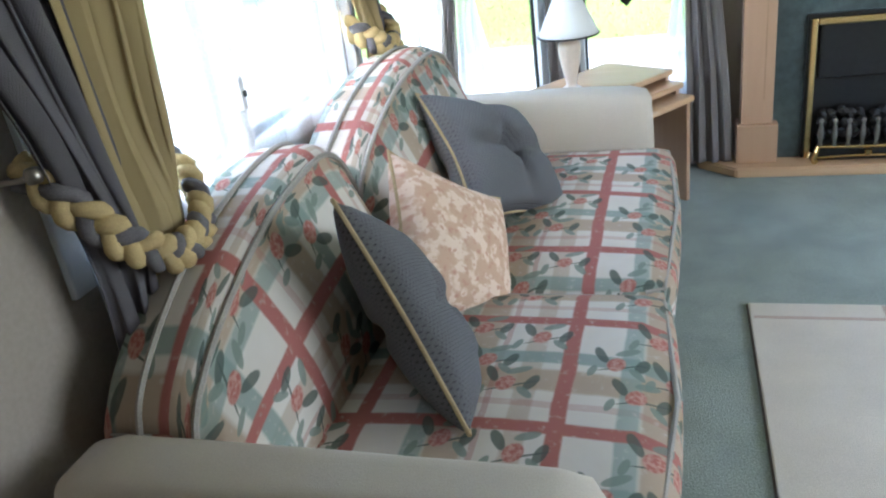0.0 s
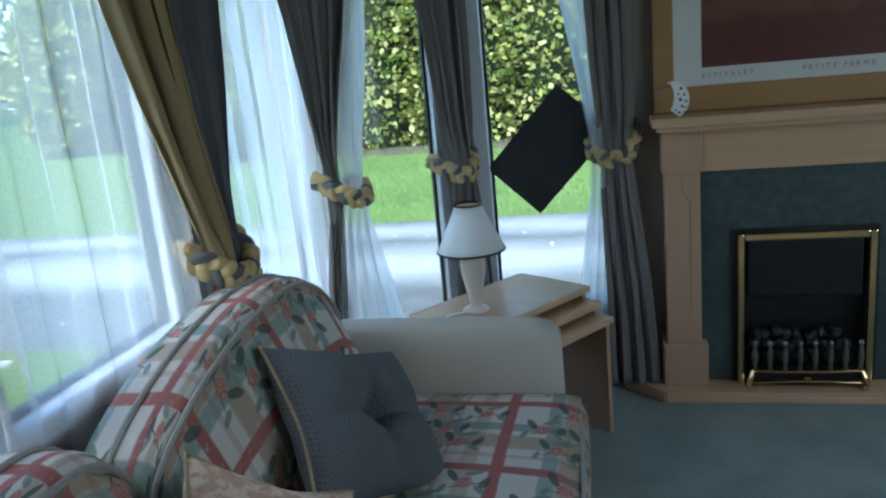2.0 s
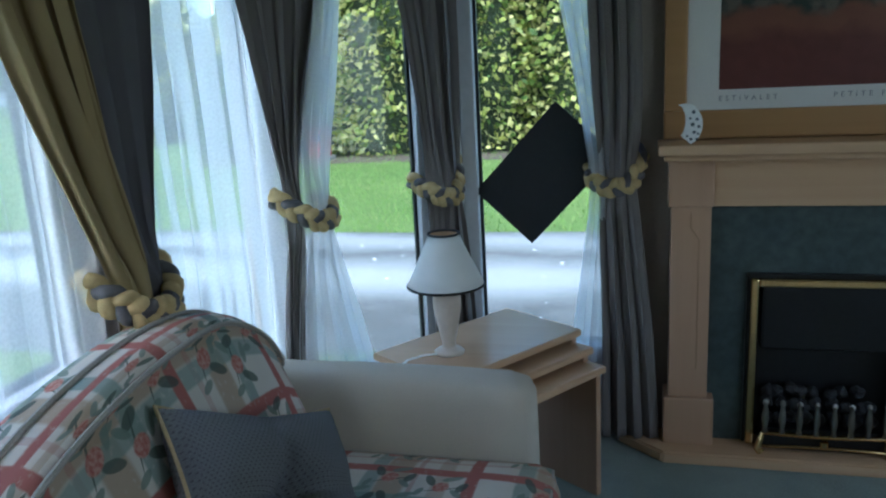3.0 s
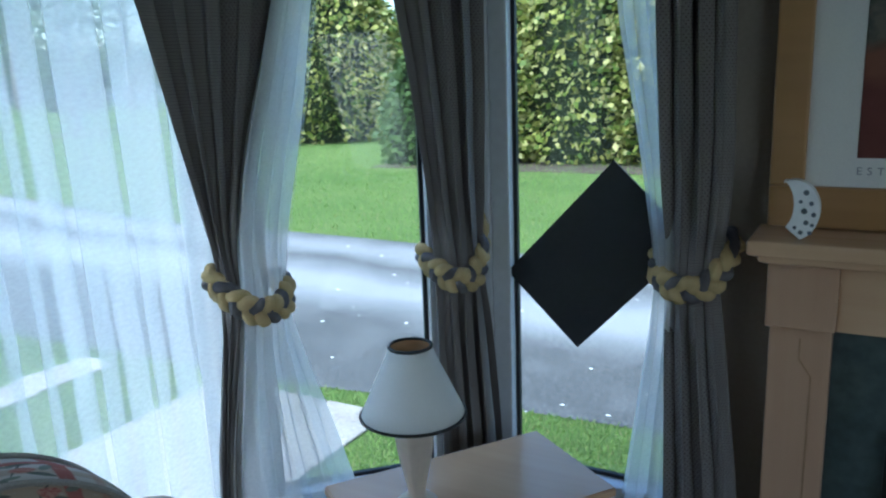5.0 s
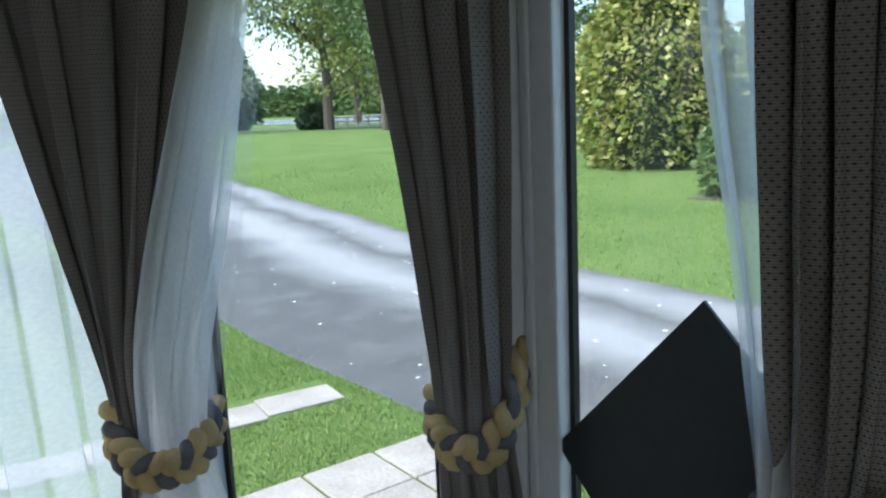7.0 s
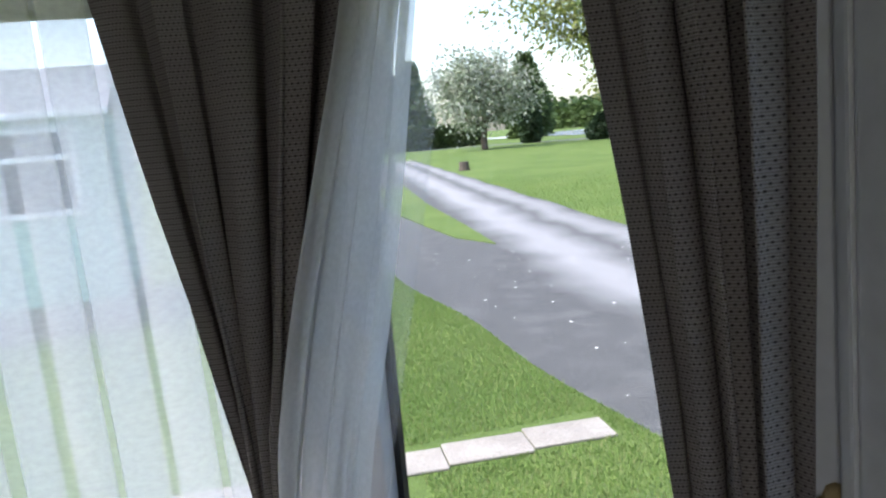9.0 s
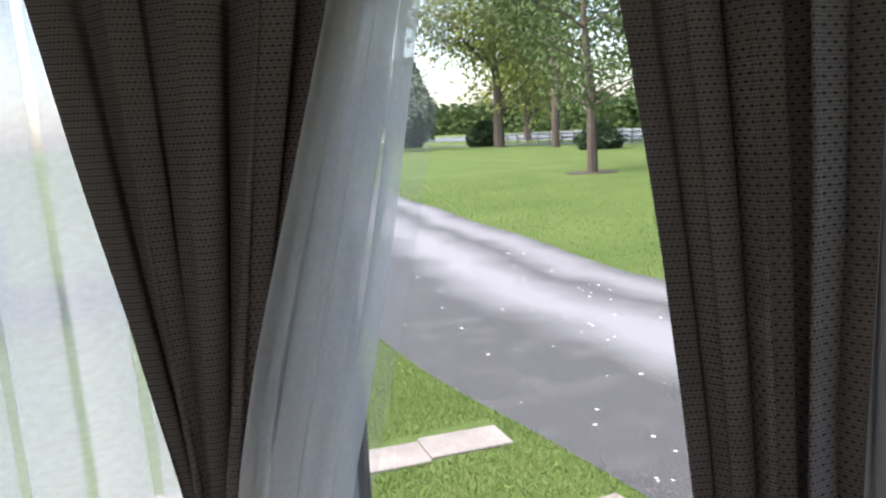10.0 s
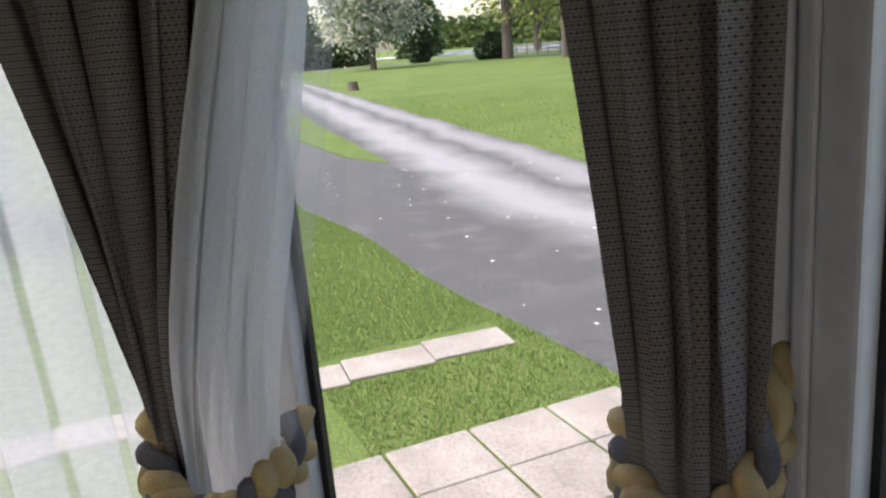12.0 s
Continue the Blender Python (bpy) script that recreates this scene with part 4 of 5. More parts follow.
part("frame", box((-0.70, SY0 - 0.10, 0.06), (SF - 0.03, SY1 + 0.10, 0.32), 0.02), CREAM_FABRIC, sofa)
for y in (SY0 - 0.05, SY1 + 0.05):
    for x in (-0.62, SF - 0.1):
        part("foot", lathe([(0, 0), (0.02, 0), (0.028, 0.06), (0, 0.06)], (x, y, 0), 16), MAPLE_EDGE, sofa)
for y0, y1 in ((SY0 - 0.165, SY0), (SY1, SY1 + 0.165)):
    part("arm", soft_box((-0.69, y0, 0.10), (0.125, y1, 0.648), 0.05, 0.008), CREAM_FABRIC, sofa, "plain cream upholstered arm", smooth=True)
for i, (y0, y1) in enumerate(((SY0, DIV), (DIV, SY1))):
    seat = part("seat_cushion", soft_box((-0.50, y0 + 0.004, 0.30), (SF + 0.03, y1 - 0.004, 0.478), 0.05, 0.022, seed=i), PLAID, sofa, "rose plaid seat cushion", smooth=True)
    # piping round the cushion's front edges
    for z in (0.335, 0.455):
        part("piping", tube([(-0.35, y1 - 0.012, z), (SF - 0.03, y1 - 0.012, z), (SF + 0.012, y1 - 0.03, z), (SF + 0.042, (y0 + y1) / 2, z), (SF + 0.012, y0 + 0.03, z), (SF - 0.03, y0 + 0.012, z)], 0.006, 6), PIPING, seat)


def back_cushion(y0, y1, low, high, seed, peak, drop):
    """A sloping back whose top edge climbs to a peak and rounds off towards the far end."""
    def arch(f):
        if f < peak:
            k = math.sin(math.pi / 2 * f / peak) ** 0.6
        else:
            k = 1 - drop * ((f - peak) / (1 - peak)) ** 2.6
        return low + (high - low) * k

    def section(u, v):
        # u along the sofa, v round the cushion: seat -> front -> over the top -> down behind
        y = y0 + (y1 - y0) * u
        top = arch(u)
        edge = min(1.0, min(u, 1 - u) / 0.06)
        puff = 0.03 * math.sin(math.pi * u) ** 0.4
        if v < 0.5:
            f = v / 0.5
            x = -0.395 - 0.125 * f + puff * math.sin(math.pi * min(f, 1))
            z = 0.42 + (top - 0.045 - 0.42) * f
        elif v < 0.75:
            a = math.pi / 2 * (v - 0.5) / 0.25
            x = -0.52 - 0.05 * (1 - math.cos(a))
            z = top - 0.045 + 0.045 * math.sin(a)
        else:
            f = (v - 0.75) / 0.25
            x = -0.57 - 0.125 * min(1.0, 1.6 * f) ** 0.8
            z = top - 0.012 * f - (top - 0.46) * max(0.0, (f - 0.55) / 0.45) ** 1.3
        ym = (y0 + y1) / 2
        y = ym + (y - ym) * (0.985 + 0.015 * edge)
        x -= 0.03 * (1 - edge) * (1 if v < 0.5 else 0)
        return (x, y, z + 0.004 * noise.noise((5 * u, 5 * v, seed)))
    b = part("back_cushion", sheet(section, 60, 44, lambda u, v: (y0 + (y1 - y0) * u, 0.1 + 0.85 * v)), PLAID, sofa, "arched rose plaid back cushion", smooth=True)
    sd = b.modifiers.new("pad", "SOLIDIFY")
    sd.thickness, sd.offset = 0.02, -1
    for v in (0.56, 0.80):
        part("piping", tube([Vector(section(u, v)) + Vector((0.003, 0, 0.004)) for u in [i / 40 for i in range(41)]], 0.0065, 6), PIPING, b)
    for u in (0.004, 0.996):
        part("piping", tube([section(u, v / 20 * 0.56) for v in range(21)], 0.0065, 6), PIPING, b)
    # closed ends
    for u, s in ((0.002, 1), (0.998, -1)):
        bm = bmesh.new()
        ring = [bm.verts.new(section(u, v / 24)) for v in range(25)] + [bm.verts.new((-0.68, y0 + (y1 - y0) * u, 0.42))]
        face, lay = bm.faces.new(ring), bm.loops.layers.uv.verify()
        for loop in face.loops:
            loop[lay].uv = (loop.vert.co.x, loop.vert.co.z)
        part("end_panel", bm, PLAID, b)


back_cushion(SY0 - 0.01, DIV - 0.0, 0.62, 0.895, 1, 0.78, 0.5)
back_cushion(DIV - 0.0, SY1 + 0.01, 0.72, 0.925, 2, 0.6, 0.95)
part("back_frame", box((-0.70, SY0 + 0.004, 0.1), (-0.60, SY1 - 0.004, 0.56), 0.02), CREAM_FABRIC, sofa)


def pillow(name, centre, size, thick, m3, material, label, cord, tuft=False):
    """A square scatter cushion with pinched corners and a corded seam."""
    m = Matrix.Translation(centre) @ m3
    e = thing(name, centre, label, "cushion", "scatter cushions")
    def shape(sign):
        def fn(u, v):
            x, y = 2 * u - 1, 2 * v - 1
            pin = 1 - 0.17 * (1 - abs(x) ** 1.5) * abs(y) ** 3
            pin2 = 1 - 0.17 * (1 - abs(y) ** 1.5) * abs(x) ** 3
            h = thick * ((1 - x * x) * (1 - y * y)) ** 0.42
            if tuft:
                r = math.hypot(x, y)
                h *= 1 - 0.88 * math.exp(-(r / 0.2) ** 2)
                h *= 1 - 0.5 * math.exp(-r * 1.6) * abs(math.cos(2 * math.atan2(y, x) + 0.3 * noise.noise((2 * x, 2 * y, 1)))) ** 10
            h += 0.004 * noise.noise((x * 3, y * 3, sign * 2.0)) * (1 - x * x) * (1 - y * y) * 2
            return m @ Vector((x * pin2 * size / 2, y * pin * size / 2, sign * h))
        return fn
    bm = sheet(shape(1), 36, 36, lambda u, v: (u * size, v * size))
    sheet(shape(-1), 36, 36, lambda u, v: (u * size + 0.5, v * size), bm)
    bmesh.ops.remove_doubles(bm, verts=bm.verts, dist=0.0005)
    part("cover", bm, material, e, smooth=True)
    f = shape(1)
    rim = [f(i / 16, 0) for i in range(16)] + [f(1, i / 16) for i in range(16)] + [f(1 - i / 16, 1) for i in range(16)] + [f(0, 1 - i / 16) for i in range(17)]
    part("corded_seam", tube(rim, 0.0045, 6), cord, e, "twisted cord seam")
    if tuft:
        for s in (1, -1):
            bm = bmesh.new()
            bmesh.ops.create_icosphere(bm, subdivisions=2, radius=0.014)
            bmesh.ops.transform(bm, matrix=m @ Matrix.Translation((0, 0, s * thick * 0.2)) @ Matrix.Diagonal((1, 1, 0.5, 1)), verts=bm.verts)
            part("button", bm, material, e, smooth=True)
    return e


def axes(ex, ey):
    x = Vector(ex).normalized()
    n = x.cross(Vector(ey)).normalized()
    return Matrix((x, n.cross(x), n)).transposed().to_4x4()


pillow("scatter_cushion", (-0.292, 1.775, 0.625), 0.42, 0.105, axes((0.154, 0.27, -0.12), (-0.17, 0.20, 0.25)), CUSHION_GREY, "grey button-tufted cushion against the sofa arm", GOLD_CORD, True)
pillow("scatter_cushion", (-0.302, 1.278, 0.572), 0.40, 0.085, axes((0.148, 0.214, -0.186), (-0.08, 0.16, 0.25)), DAMASK, "gold floral damask cushion leaning on sofa back", GOLD_CORD)
pillow("scatter_cushion", (-0.29, 0.962, 0.585), 0.47, 0.08, axes((-0.18, 0.85, -0.50), (-0.55, 0.49, 0.69)), CUSHION_GREY, "grey woven cushion with gold cord edge", GOLD_CORD, True)

# ---- rug ----
rug = thing("rug", (1.0, 1.2, 0), "cream rug with thin pink lines on the carpet", "rug")
RX0, RX1, RY0, RY1 = 0.43, 1.75, -0.1, 2.045
part("rug_surface", box((RX0, RY0, 0.0), (RX1, RY1, 0.014), 0.005), RUG_CREAM, rug)
part("line", box((RX0 + 0.01, RY1 - 0.10, 0.0135), (RX1 - 0.01, RY1 - 0.085, 0.0155)), RUG_PINK, rug, "woven pink line")
part("line", box((RX0 + 0.385, RY0 + 0.01, 0.0137), (RX0 + 0.405, RY1 - 0.01, 0.0157)), RUG_PINK, rug)
part("backing", box((RX0 - 0.006, RY0 - 0.006, 0.0), (RX1 + 0.006, RY1 + 0.006, 0.004)), FENCE_WOOD, rug, "dark rug edge")

# ---- outdoors ----
structure(part("ground", sheet(lambda u, v: (-700 + 1400 * u, -700 + 1400 * v, GROUND), 8, 8), GRASS_FLOOR), "mown green lawn spreading to the trees", "lawn")


def near_edge(x):
    return 5.40 + 0.05 * math.sin(1.3 * x) + 0.42 / (1 + math.exp(-(x + 2.2) * 2.5)) - 0.02 * max(0, -x - 5)


def far_edge(x):
    return 9.8 + 0.05 * math.sin(0.9 * x + 1) + 0.165 * max(0.0, -x - 9)


def tarmac():
    """Old tarmac, polished pale along the wheel tracks; u along the road, v metres in from its far edge."""
    n = Nodes("old_tarmac")
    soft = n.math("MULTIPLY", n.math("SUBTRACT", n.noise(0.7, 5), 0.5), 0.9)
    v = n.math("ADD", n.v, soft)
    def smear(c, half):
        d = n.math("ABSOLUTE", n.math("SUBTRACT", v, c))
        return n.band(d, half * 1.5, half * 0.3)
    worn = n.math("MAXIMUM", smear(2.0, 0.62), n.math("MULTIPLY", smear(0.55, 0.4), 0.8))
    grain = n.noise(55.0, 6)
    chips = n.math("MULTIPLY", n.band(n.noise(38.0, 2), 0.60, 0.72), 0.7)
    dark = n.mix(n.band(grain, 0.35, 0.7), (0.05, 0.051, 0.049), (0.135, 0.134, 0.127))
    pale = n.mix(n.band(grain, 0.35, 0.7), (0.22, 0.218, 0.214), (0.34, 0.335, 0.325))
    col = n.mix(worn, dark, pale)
    col = n.mix(n.math("MULTIPLY", n.band(n.noise(2.2, 5), 0.5, 0.75), 0.3), col, (0.22, 0.215, 0.205))
    col = n.mix(chips, col, (0.27, 0.265, 0.25))
    n.bump(grain, 0.6, 0.01)
    return n.done(col, 0.9, 0.2)


def ribbon(y0, y1, z, x0=-70.0, x1=14.0, n=300):
    def at(u, v):
        x = x0 + (x1 - x0) * u
        return (x, y0(x) * (1 - v) + y1(x) * v, z)
    return sheet(at, n, 4, lambda u, v: (at(u, v)[0], far_edge(at(u, v)[0]) - at(u, v)[1]))


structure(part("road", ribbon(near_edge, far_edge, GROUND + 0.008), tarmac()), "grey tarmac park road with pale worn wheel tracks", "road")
structure(part("grass_tongue", prism([(-13.95, 7.70), (-15.5, 7.35), (-18.1, 7.4), (-24, 7.6), (-34, 9.5), (-34, 10.6), (-23.6, 8.95), (-17.5, 8.2)], GROUND, GROUND + 0.03), GRASS_FLOOR), "narrow tongue of lawn beside the road", "lawn")

# paving slabs beside the home
slabs = tagged(thing("paving", (-3.4, 4.4, GROUND), "pale concrete paving slabs set in the lawn", "paving"), kind="structure")


def slab(x, y, w, d, turn, parent=slabs):
    m = Matrix.Translation((x, y, GROUND)) @ Matrix.Rotation(radians(turn), 4, "Z")
    part("slab", box((0.006, 0.006, 0.0), (w - 0.006, d - 0.006, 0.022), 0.006, m=m, seg=1), SLAB, parent)


for i in range(8):
    for j in range(3):
        slab(-3.44 + 0.49 * j, 4.84 - 0.51 * i + (0.0 if j else 0.0), 0.49, 0.50, 0)
path = tagged(thing("stepping_path", (-4.7, 4.4, GROUND), "single row of pale slabs crossing the lawn", "paving"), kind="structure")
for i in range(6):
    slab(-4.86 - 0.01 * i, 4.62 - 0.62 * i, 0.38, 0.62, -6, path)

rnd = random.Random(11)
bm = bmesh.new()


def blades(name, count, area, size, label, keep=lambda x, y: True):
    verts, faces = [], []
    while len(faces) < count:
        x, y = rnd.uniform(*area[0]), rnd.uniform(*area[1])
        if not keep(x, y):
            continue
        a, h = rnd.uniform(0, 6.28), size * rnd.uniform(0.5, 1.3)
        w = size * 0.16
        lx, ly = rnd.uniform(-.6, .6) * h, rnd.uniform(-.6, .6) * h
        i = len(verts)
        verts += [(x - w * math.cos(a), y - w * math.sin(a), GROUND), (x + w * math.cos(a), y + w * math.sin(a), GROUND), (x + lx, y + ly, GROUND + h)]
        faces.append((i, i + 1, i + 2))
    me = bpy.data.meshes.new(name)
    me.from_pydata(verts, [], faces)
    me.materials.append(BLADES)
    tagged(new(name, me), label, "grass", kind="stuff")


def on_lawn(x, y):
    on_slab = (-3.46 < x < -1.95 and y < 5.36) or (-4.97 < x < -4.44 and y < 5.24)
    return y < near_edge(x) and not on_slab


blades("grass", 60000, ((-13.5, 0.6), (3.75, 5.95)), 0.035, "short mown grass with scattered longer blades", on_lawn)
blades("grass", 40000, ((-36, 4), (9.7, 24)), 0.06, "short mown grass across the road", lambda x, y: y > far_edge(x) and rnd.random() < min(1.0, (24 - y) / 11) * min(1.0, (x + 36) / 12))
petals = thing("fallen_petals", (-6, 7, GROUND + 0.01), "scattered pale petals and leaves on tarmac", "petals", kind="stuff")
pb = bmesh.new()
for i in range(150):
    x, y = rnd.uniform(-14, 0), rnd.uniform(5.6, 9.5)
    r = rnd.uniform(0.006, 0.024)
    vs = [pb.verts.new((x + r * (1 + .4 * rnd.random()) * math.cos(a), y + r * math.sin(a), GROUND + 0.017 + 0.006 * rnd.random())) for a in [k * 1.2566 for k in range(5)]]
    pb.faces.new(vs)
part("petal_scatter", pb, PETAL, petals)


def foliage(name, parent, material, count, shape, leaf, droop=0.5, seed=0, label=""):
    """Many small sprays; shape(r) gives a point and the way outwards."""
    r = random.Random(seed)
    verts, faces = [], []
    for _ in range(count):
        p, out = shape(r)
        l = leaf * r.uniform(0.6, 1.5)
        d = (Vector(out) + Vector((r.uniform(-.7, .7), r.uniform(-.7, .7), r.uniform(-.7, .5) - droop))).normalized()
        side = d.cross(Vector((r.uniform(-1, 1), r.uniform(-1, 1), r.uniform(-1, 1)))).normalized() * l * 0.32
        p = Vector(p)
        i = len(verts)
        verts += [p, p + d * l * 0.5 + side, p + d * l, p + d * l * 0.5 - side]
        faces.append((i, i + 1, i + 2, i + 3))
    me = bpy.data.meshes.new(name)
    me.from_pydata([tuple(v) for v in verts], [], faces)
    me.materials.append(material)
    ob = new(name, me)
    ob.parent = parent
    ob.matrix_parent_inverse = world_of(parent).inverted()
    if label:
        tagged(ob, label)
    return ob


def bush(at, rx, ry, h, count, material, label, category="bush", leaf=0.22, seed=0, name="bush", pointed=0.6, trunk=True):
    e = thing(name, at, label, category)
    x0, y0, z0 = at
    if trunk:
        part("trunk", tube([(x0, y0, z0), (x0 + 0.05, y0, z0 + h * 0.4), (x0, y0 + 0.05, z0 + h * 0.8)], lambda f: 0.14 * (1 - 0.85 * f) * min(1, rx / 1.5), 8), BARK, e)
    def shape(r):
        a, f = r.uniform(0, 2 * math.pi), r.random() ** 0.8
        lump = 1 + 0.22 * noise.noise((3 * math.cos(a), 3 * math.sin(a), f * h * 0.7 + seed)) + 0.12 * noise.noise((9 * math.cos(a), 9 * math.sin(a), f * h * 1.6 + seed))
        prof = (0.80 + 0.35 * math.sin(math.pi * min(1, f * 1.4))) * max(0.04, 1 - f ** 2) ** pointed
        k = lump * prof * r.uniform(0.78, 1.03)
        return (x0 + rx * k * math.cos(a), y0 + ry * k * math.sin(a), z0 + 0.05 + h * f), (math.cos(a), math.sin(a), 0.1)
    foliage("crown", e, material, count, shape, leaf, 0.35, seed)
    # a solid core closes the middle; its dark colour paints the shade among leaves
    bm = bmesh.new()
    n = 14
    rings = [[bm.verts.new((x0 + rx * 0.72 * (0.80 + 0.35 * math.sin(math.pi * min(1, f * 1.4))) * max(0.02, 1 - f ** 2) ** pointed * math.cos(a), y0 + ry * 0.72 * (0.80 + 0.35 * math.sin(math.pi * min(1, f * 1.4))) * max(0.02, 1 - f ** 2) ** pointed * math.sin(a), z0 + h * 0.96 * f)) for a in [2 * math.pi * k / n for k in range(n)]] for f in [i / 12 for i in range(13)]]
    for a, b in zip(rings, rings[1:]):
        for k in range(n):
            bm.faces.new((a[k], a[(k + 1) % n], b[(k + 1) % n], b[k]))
    part("dark_core", bm, INNER_SHADE, e)
    return e


# near-black green: shade deep in the crowns, put into the colour
INNER_SHADE = mat("inner_shade", (0.035, 0.05, 0.02), 0.95, 0.4, 3, 12, 1.0, depth=0.1)
for i, (x, y, rx, h) in enumerate(((-7.6, 18.4, 1.6, 7.2), (-5.4, 18.7, 1.7, 7.8), (-3.2, 18.8, 1.7, 7.4), (-1.0, 19.0, 1.8, 7.9), (1.4, 19.2, 1.8, 7.6), (3.8, 19.4, 1.8, 7.5))):
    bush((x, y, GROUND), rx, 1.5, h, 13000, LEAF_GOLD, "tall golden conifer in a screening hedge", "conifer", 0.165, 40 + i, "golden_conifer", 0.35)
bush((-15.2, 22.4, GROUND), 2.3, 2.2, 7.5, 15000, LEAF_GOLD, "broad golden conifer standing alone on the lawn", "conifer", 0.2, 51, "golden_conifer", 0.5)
bush((-8.9, 17.3, GROUND), 0.8, 0.7, 2.4, 1800, LEAF_MID, "low dark green shrub at the hedge end", "shrub", 0.16, 53, "shrub", 0.5, False)
bed = structure(part("soil_bed", prism([(-9.6, 16.4), (6, 17.0), (6, 21), (-9.6, 20)], GROUND - 0.02, GROUND + 0.012), SOIL), "strip of bare soil below the conifers", "soil")

box_ = thing("red_litter_box", (-6.9, 17.15, GROUND), "small red box with blue sign below hedge", "box")
part("body", box((-6.90, 17.0, GROUND + 0.1), (-6.47, 17.3, GROUND + 0.62), 0.02), RED_PAINT, box_)
part("lid", box((-6.93, 16.98, GROUND + 0.62), (-6.44, 17.32, GROUND + 0.7), 0.02), RED_PAINT, box_)
part("sign", box((-6.80, 16.985, GROUND + 0.45), (-6.57, 16.998, GROUND + 0.58)), BLUE_PAINT, box_, "blue sign plate")
part("plinth", box((-7.00, 16.9, GROUND), (-6.40, 17.35, GROUND + 0.1), 0.01), SLAB, box_)


def tree(at, h, spread, material, label, seed, leaves=5000, leaf=0.3, trunk_r=0.2, bare=0.3, name="tree"):
    r = random.Random(seed)
    e = thing(name, at, label, "tree")
    base = Vector(at)
    pts = [base + Vector((0.15 * r.uniform(-1, 1) * i, 0.15 * r.uniform(-1, 1) * i, h * 0.92 * i / 7)) for i in range(8)]
    part("trunk", tube(pts, lambda f: trunk_r * (1.15 - f) ** 1.1 + 0.012, 8), BARK, e)
    tips = []
    bm = bmesh.new()
    for k in range(22):
        f = r.uniform(bare, 0.95)
        i = min(6, int(f * 7))
        st = pts[i].lerp(pts[i + 1], f * 7 - i)
        a = r.uniform(0, 6.28)
        l = spread * (1 - 0.55 * f) * r.uniform(0.6, 1.1)
        q = [st]
        for s in range(1, 5):
            a += r.uniform(-.3, .3)
            q.append(q[-1] + Vector((math.cos(a) * l / 4, math.sin(a) * l / 4, l / 4 * r.uniform(0.15, 0.7))))
        tube(q, lambda f: trunk_r * 0.32 * (1 - 0.85 * f), 5, bm)
        tips += q[1:]
        for b in q[2:]:
            for _ in range(2):
                d = Vector((r.uniform(-1, 1), r.uniform(-1, 1), r.uniform(-.2, .8))) * l * 0.28
                tube([b, b + d * 0.6, b + d], lambda f: trunk_r * 0.09 * (1 - 0.8 * f), 4, bm)
                tips += [b + d, b + d * 0.6]
    part("limbs", bm, BARK, e)
    def shape(rr):
        t = tips[rr.randrange(len(tips))]
        o = Vector((rr.gauss(0, 1), rr.gauss(0, 1), rr.gauss(0, 0.8))) * spread * 0.13
        return t + o, o.normalized()
    foliage("crown", e, material, leaves, shape, leaf, 0.2, seed)
    return e


tree((-28.6, 22.9, GROUND), 13, 4.6, LEAF_MID, "slim park tree on the open lawn", 61, 7500, 0.17, 0.2, 0.22)
part("soil_ring", prism([(-28.6 + 1.2 * math.cos(a), 22.9 + 1.2 * math.sin(a)) for a in [k * 0.5236 for k in range(12)]], GROUND - 0.02, GROUND + 0.03), SOIL, bpy.data.objects["tree"])
tree((-62, 42.4, GROUND), 24, 8, LEAF_MID, "tall park tree near the lake fence", 62, 8500, 0.38, 0.32, 0.25)
tree((-74, 43, GROUND), 26, 12, LEAF_SPRING, "tall spring-green tree with open branches", 63, 15000, 0.42, 0.5, 0.14)
tree((-48, 42, GROUND), 22, 7, LEAF_MID, "tall park tree near the lake fence", 64, 8500, 0.36, 0.32, 0.25)
tree((-38, 40, GROUND), 20, 7, LEAF_MID, "tall park tree behind the lawn", 65, 8500, 0.32, 0.3, 0.2)
tree((-82, 31, GROUND), 9.5, 6.5, LEAF_BLOSSOM, "pale blossoming round-headed tree", 66, 11000, 0.36, 0.35, 0.15)
tree((-24, 38, GROUND), 19, 6, LEAF_MID, "tall park tree behind the lawn", 67, 8500, 0.32, 0.3, 0.15)
tree((-14, 40, GROUND), 20, 6.5, LEAF_DEEP, "dark tree behind the golden hedge", 68, 7000, 0.5, 0.4, 0.12)
tree((-100, 62, GROUND), 22, 9, LEAF_SPRING, "distant spring-green tree in the park", 69, 5000, 0.8, 0.5, 0.15)
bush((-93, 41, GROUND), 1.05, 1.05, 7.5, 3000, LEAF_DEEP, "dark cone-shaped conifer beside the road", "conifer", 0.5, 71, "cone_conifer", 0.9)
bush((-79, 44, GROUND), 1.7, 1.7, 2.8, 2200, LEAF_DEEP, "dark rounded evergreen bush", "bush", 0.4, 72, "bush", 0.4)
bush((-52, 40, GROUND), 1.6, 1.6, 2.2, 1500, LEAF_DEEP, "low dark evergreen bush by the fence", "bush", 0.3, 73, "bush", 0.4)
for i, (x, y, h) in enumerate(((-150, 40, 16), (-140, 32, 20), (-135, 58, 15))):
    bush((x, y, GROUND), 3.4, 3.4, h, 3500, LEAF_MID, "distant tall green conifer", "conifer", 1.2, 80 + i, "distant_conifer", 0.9)
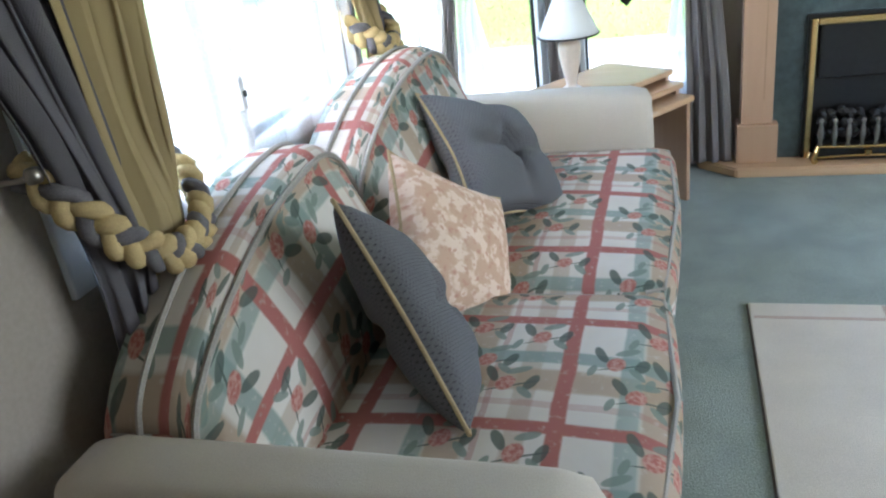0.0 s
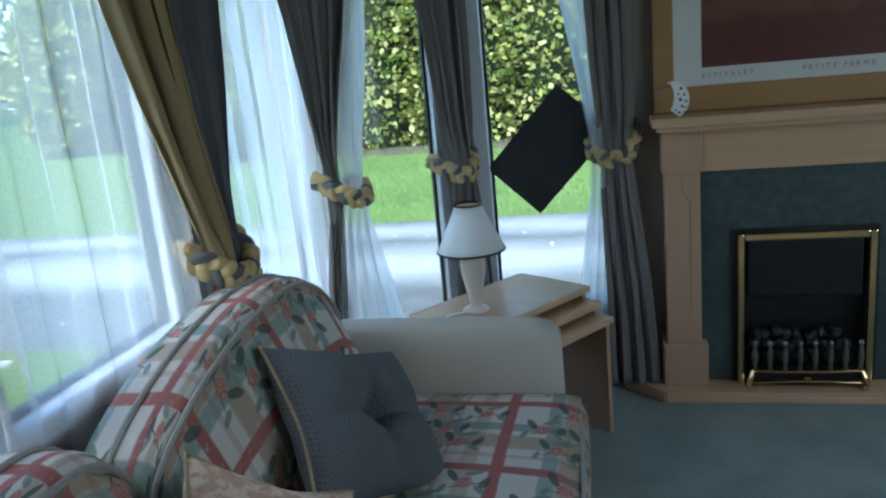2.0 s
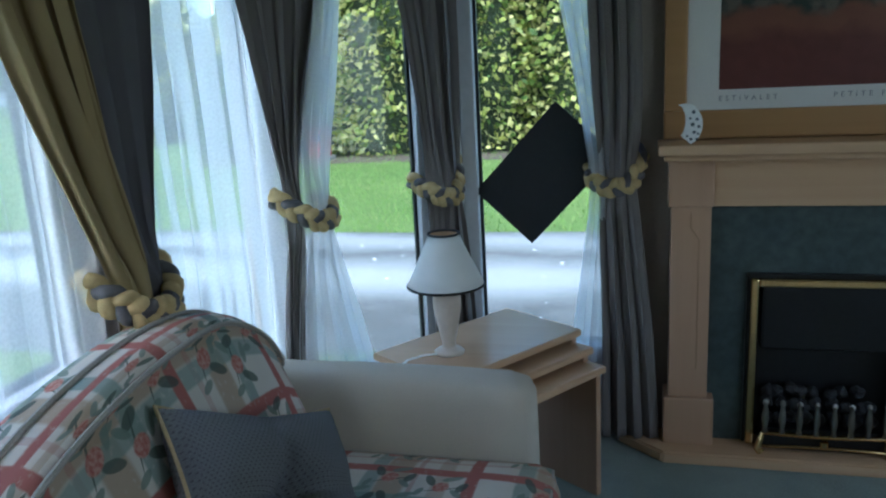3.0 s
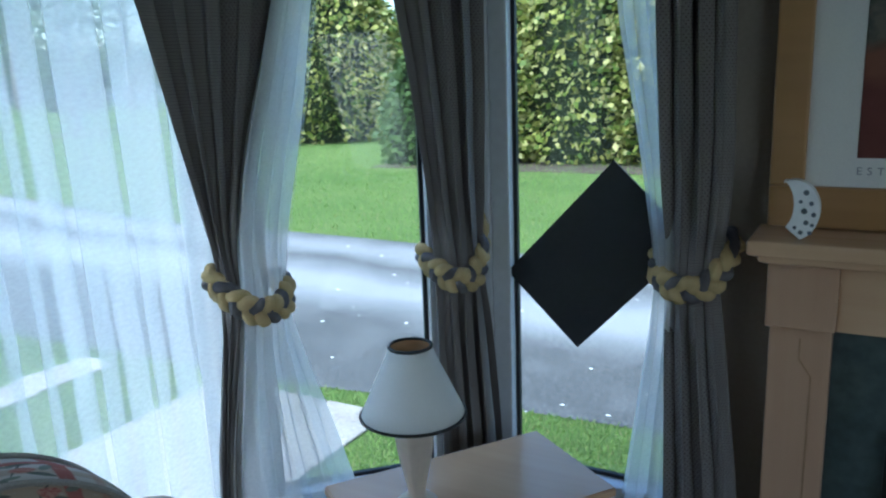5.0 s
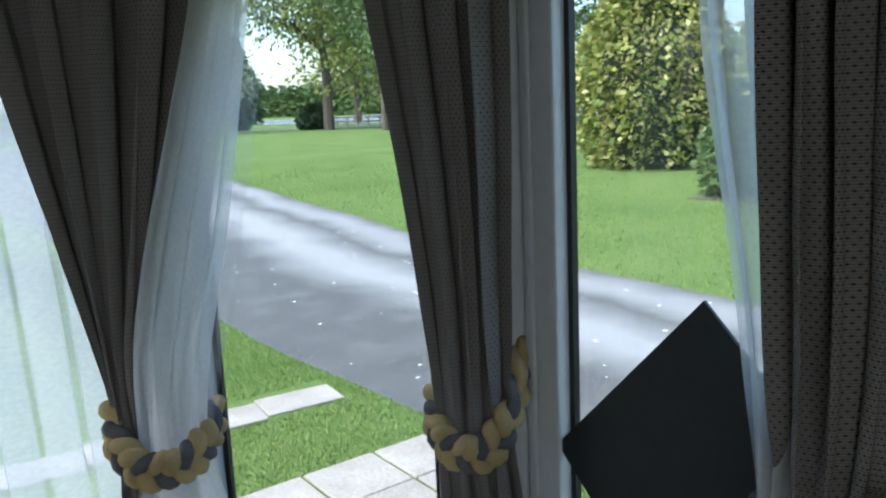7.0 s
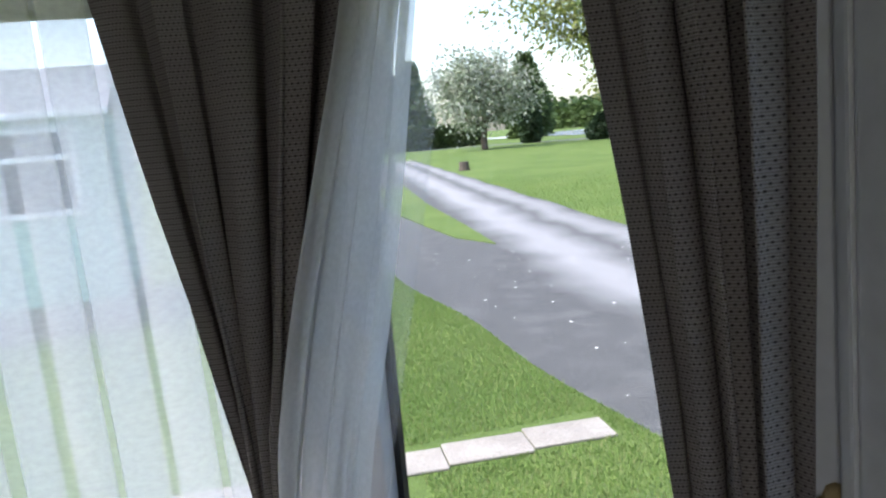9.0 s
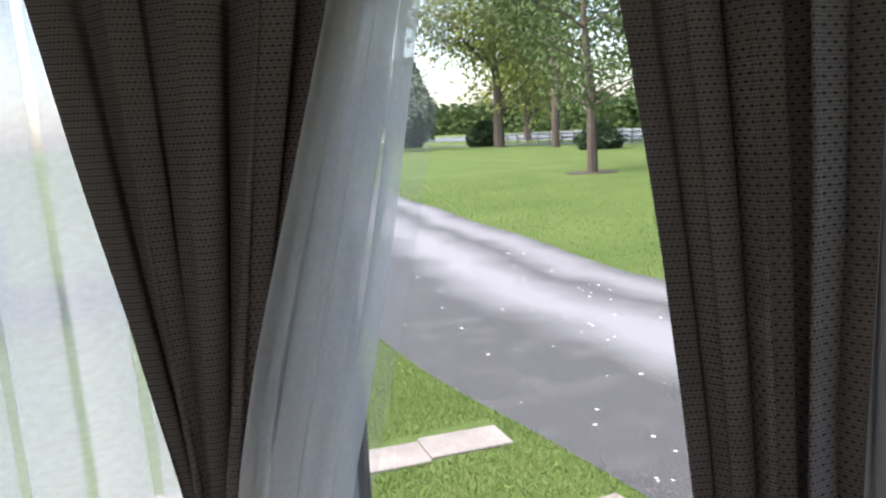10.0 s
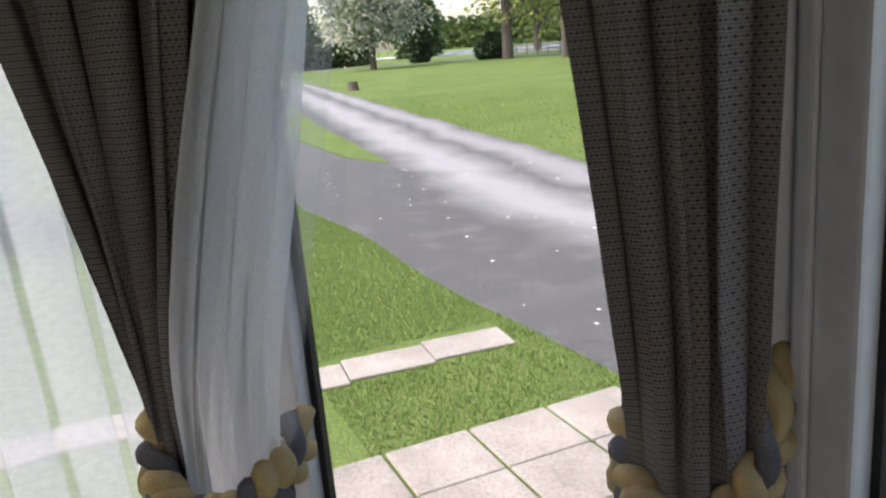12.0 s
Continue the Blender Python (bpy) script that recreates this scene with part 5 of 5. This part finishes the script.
# clipped hedge beyond the road, wood line, lake
hedge = thing("clipped_hedge", (-110, 26, GROUND), "long clipped green hedge beyond the road", "hedge")
# solid block, coloured dark as the shade behind the hedge's leaves
part("dark_core", box((-112, 5, GROUND), (-109, 40, GROUND + 3.2), 0.3), INNER_SHADE, hedge)
foliage("crown", hedge, LEAF_MID, 9000, lambda r: ((-108.9 + r.uniform(-.2, .3), r.uniform(5, 40), GROUND + r.uniform(0, 3.5)), (1, 0, 0.2)), 0.5, 0.2, 90)
structure(part("lake", sheet(lambda u, v: (-180 + 230 * u, 58 + 70 * v, GROUND + 0.05), 4, 4), WATER), "lake painted pale like the overcast sky it reflects", "lake")
structure(part("far_road", sheet(lambda u, v: (-108 + 48 * u, 44.5 + 4 * v + 4 * u - 18 * (1 - u) ** 3, GROUND + 0.03), 20, 2), ASPHALT), "distant park road", "road")
woods = thing("woods", (-90, 150, GROUND), "distant mixed woodland beyond the lake", "woods", kind="stuff")
foliage("crown", woods, LEAF_MID, 16000, lambda r: ((lambda x: ((x, 135 + r.uniform(0, 8) - abs(x + 60) * 0.1, GROUND + r.random() ** 1.3 * (9 + 5 * noise.noise((x * 0.07, 3, 0)) + 3 * noise.noise((x * 0.3, 1, 0)))), (0, -1, 0.2)))(r.uniform(-260, 60))), 2.2, 0.1, 91)
lake_fence = thing("fence", (-70, 47, GROUND), "low dark post-and-rail fence by the lake", "fence")
for i in range(26):
    x = -92 + 2.4 * i
    part("post", box((x - 0.06, 50.0, GROUND), (x + 0.06, 50.12, GROUND + 1.15), 0.01), FENCE_WOOD, lake_fence)
for z in (0.55, 1.0):
    part("rail", box((-92, 50.12, GROUND + z), (-32, 50.17, GROUND + z + 0.12)), FENCE_WOOD, lake_fence)
stump = thing("tree_stump", (-42.8, 16.2, GROUND), "short weathered stump by the road edge", "stump")
part("stump_body", lathe([(0.34, 0), (0.3, 0.2), (0.28, 0.5), (0, 0.52)], (-42.8, 16.2, GROUND), 14), BARK, stump)

# ---- neighbouring mobile home ----
home = thing("mobile_home", (-11, -4, GROUND), "pale green clad mobile home next door", "mobile home")
HX, HY0, HY1, HT = -10.8, -11.0, 1.35, 2.30
part("wall", box((HX - 3.6, HY0, GROUND + 0.45), (HX, HY1, HT)), MINT_PANEL, home)
part("skirting", box((HX - 3.5, HY0 + 0.05, GROUND), (HX - 0.05, HY1 - 0.05, GROUND + 0.45)), SLAB, home)
k = 0
z = GROUND + 0.45
while z < HT - 0.12:
    if z + 0.11 < 0.98 or z > 2.1:
        part("cladding_board", box((HX, HY0, z), (HX + 0.02, HY1, z + 0.104), 0.006, seg=1), MINT_PANEL, home)
    else:
        part("cladding_board", box((HX, 1.0, z), (HX + 0.02, HY1, z + 0.104), 0.006, seg=1), MINT_PANEL, home)
        part("cladding_board", box((HX, HY0, z), (HX + 0.02, -1.05, z + 0.104), 0.006, seg=1), MINT_PANEL, home)
    z += 0.112
roof = bmesh.new()
vs = [roof.verts.new(p) for p in ((HX + 0.15, HY0 - .1, HT), (HX + 0.15, HY1 + .1, HT), (HX - 1.8, HY1 + .1, HT + 0.75), (HX - 1.8, HY0 - .1, HT + 0.75), (HX - 3.75, HY1 + .1, HT), (HX - 3.75, HY0 - .1, HT))]
for q in ((0, 1, 2, 3), (3, 2, 4, 5), (1, 4, 2), (0, 3, 5), (0, 5, 4, 1)):
    roof.faces.new([vs[i] for i in q])
part("roof", roof, ROOF_GREY, home)
part("gutter", box((HX + 0.02, HY0, HT - 0.09), (HX + 0.17, HY1 + 0.1, HT), 0.02), WHITE_PAINT, home)
win = part("window", box((HX - 0.02, -1.0, 0.98), (HX + 0.015, 0.95, 2.08)), DARK_GLASS, home)
for lo, hi in (((-1.05, 0.95), (1.0, 1.03)), ((-1.05, 2.04), (1.0, 2.12)), ((-1.05, 1.03), (-0.97, 2.04)), ((0.92, 1.03), (1.0, 2.04)), ((-0.97, 1.68), (0.92, 1.75)), ((-0.06, 1.03), (0.0, 1.68))):
    part("frame", box((HX, lo[0], lo[1]), (HX + 0.04, hi[0], hi[1]), 0.008), WHITE_PAINT, win)
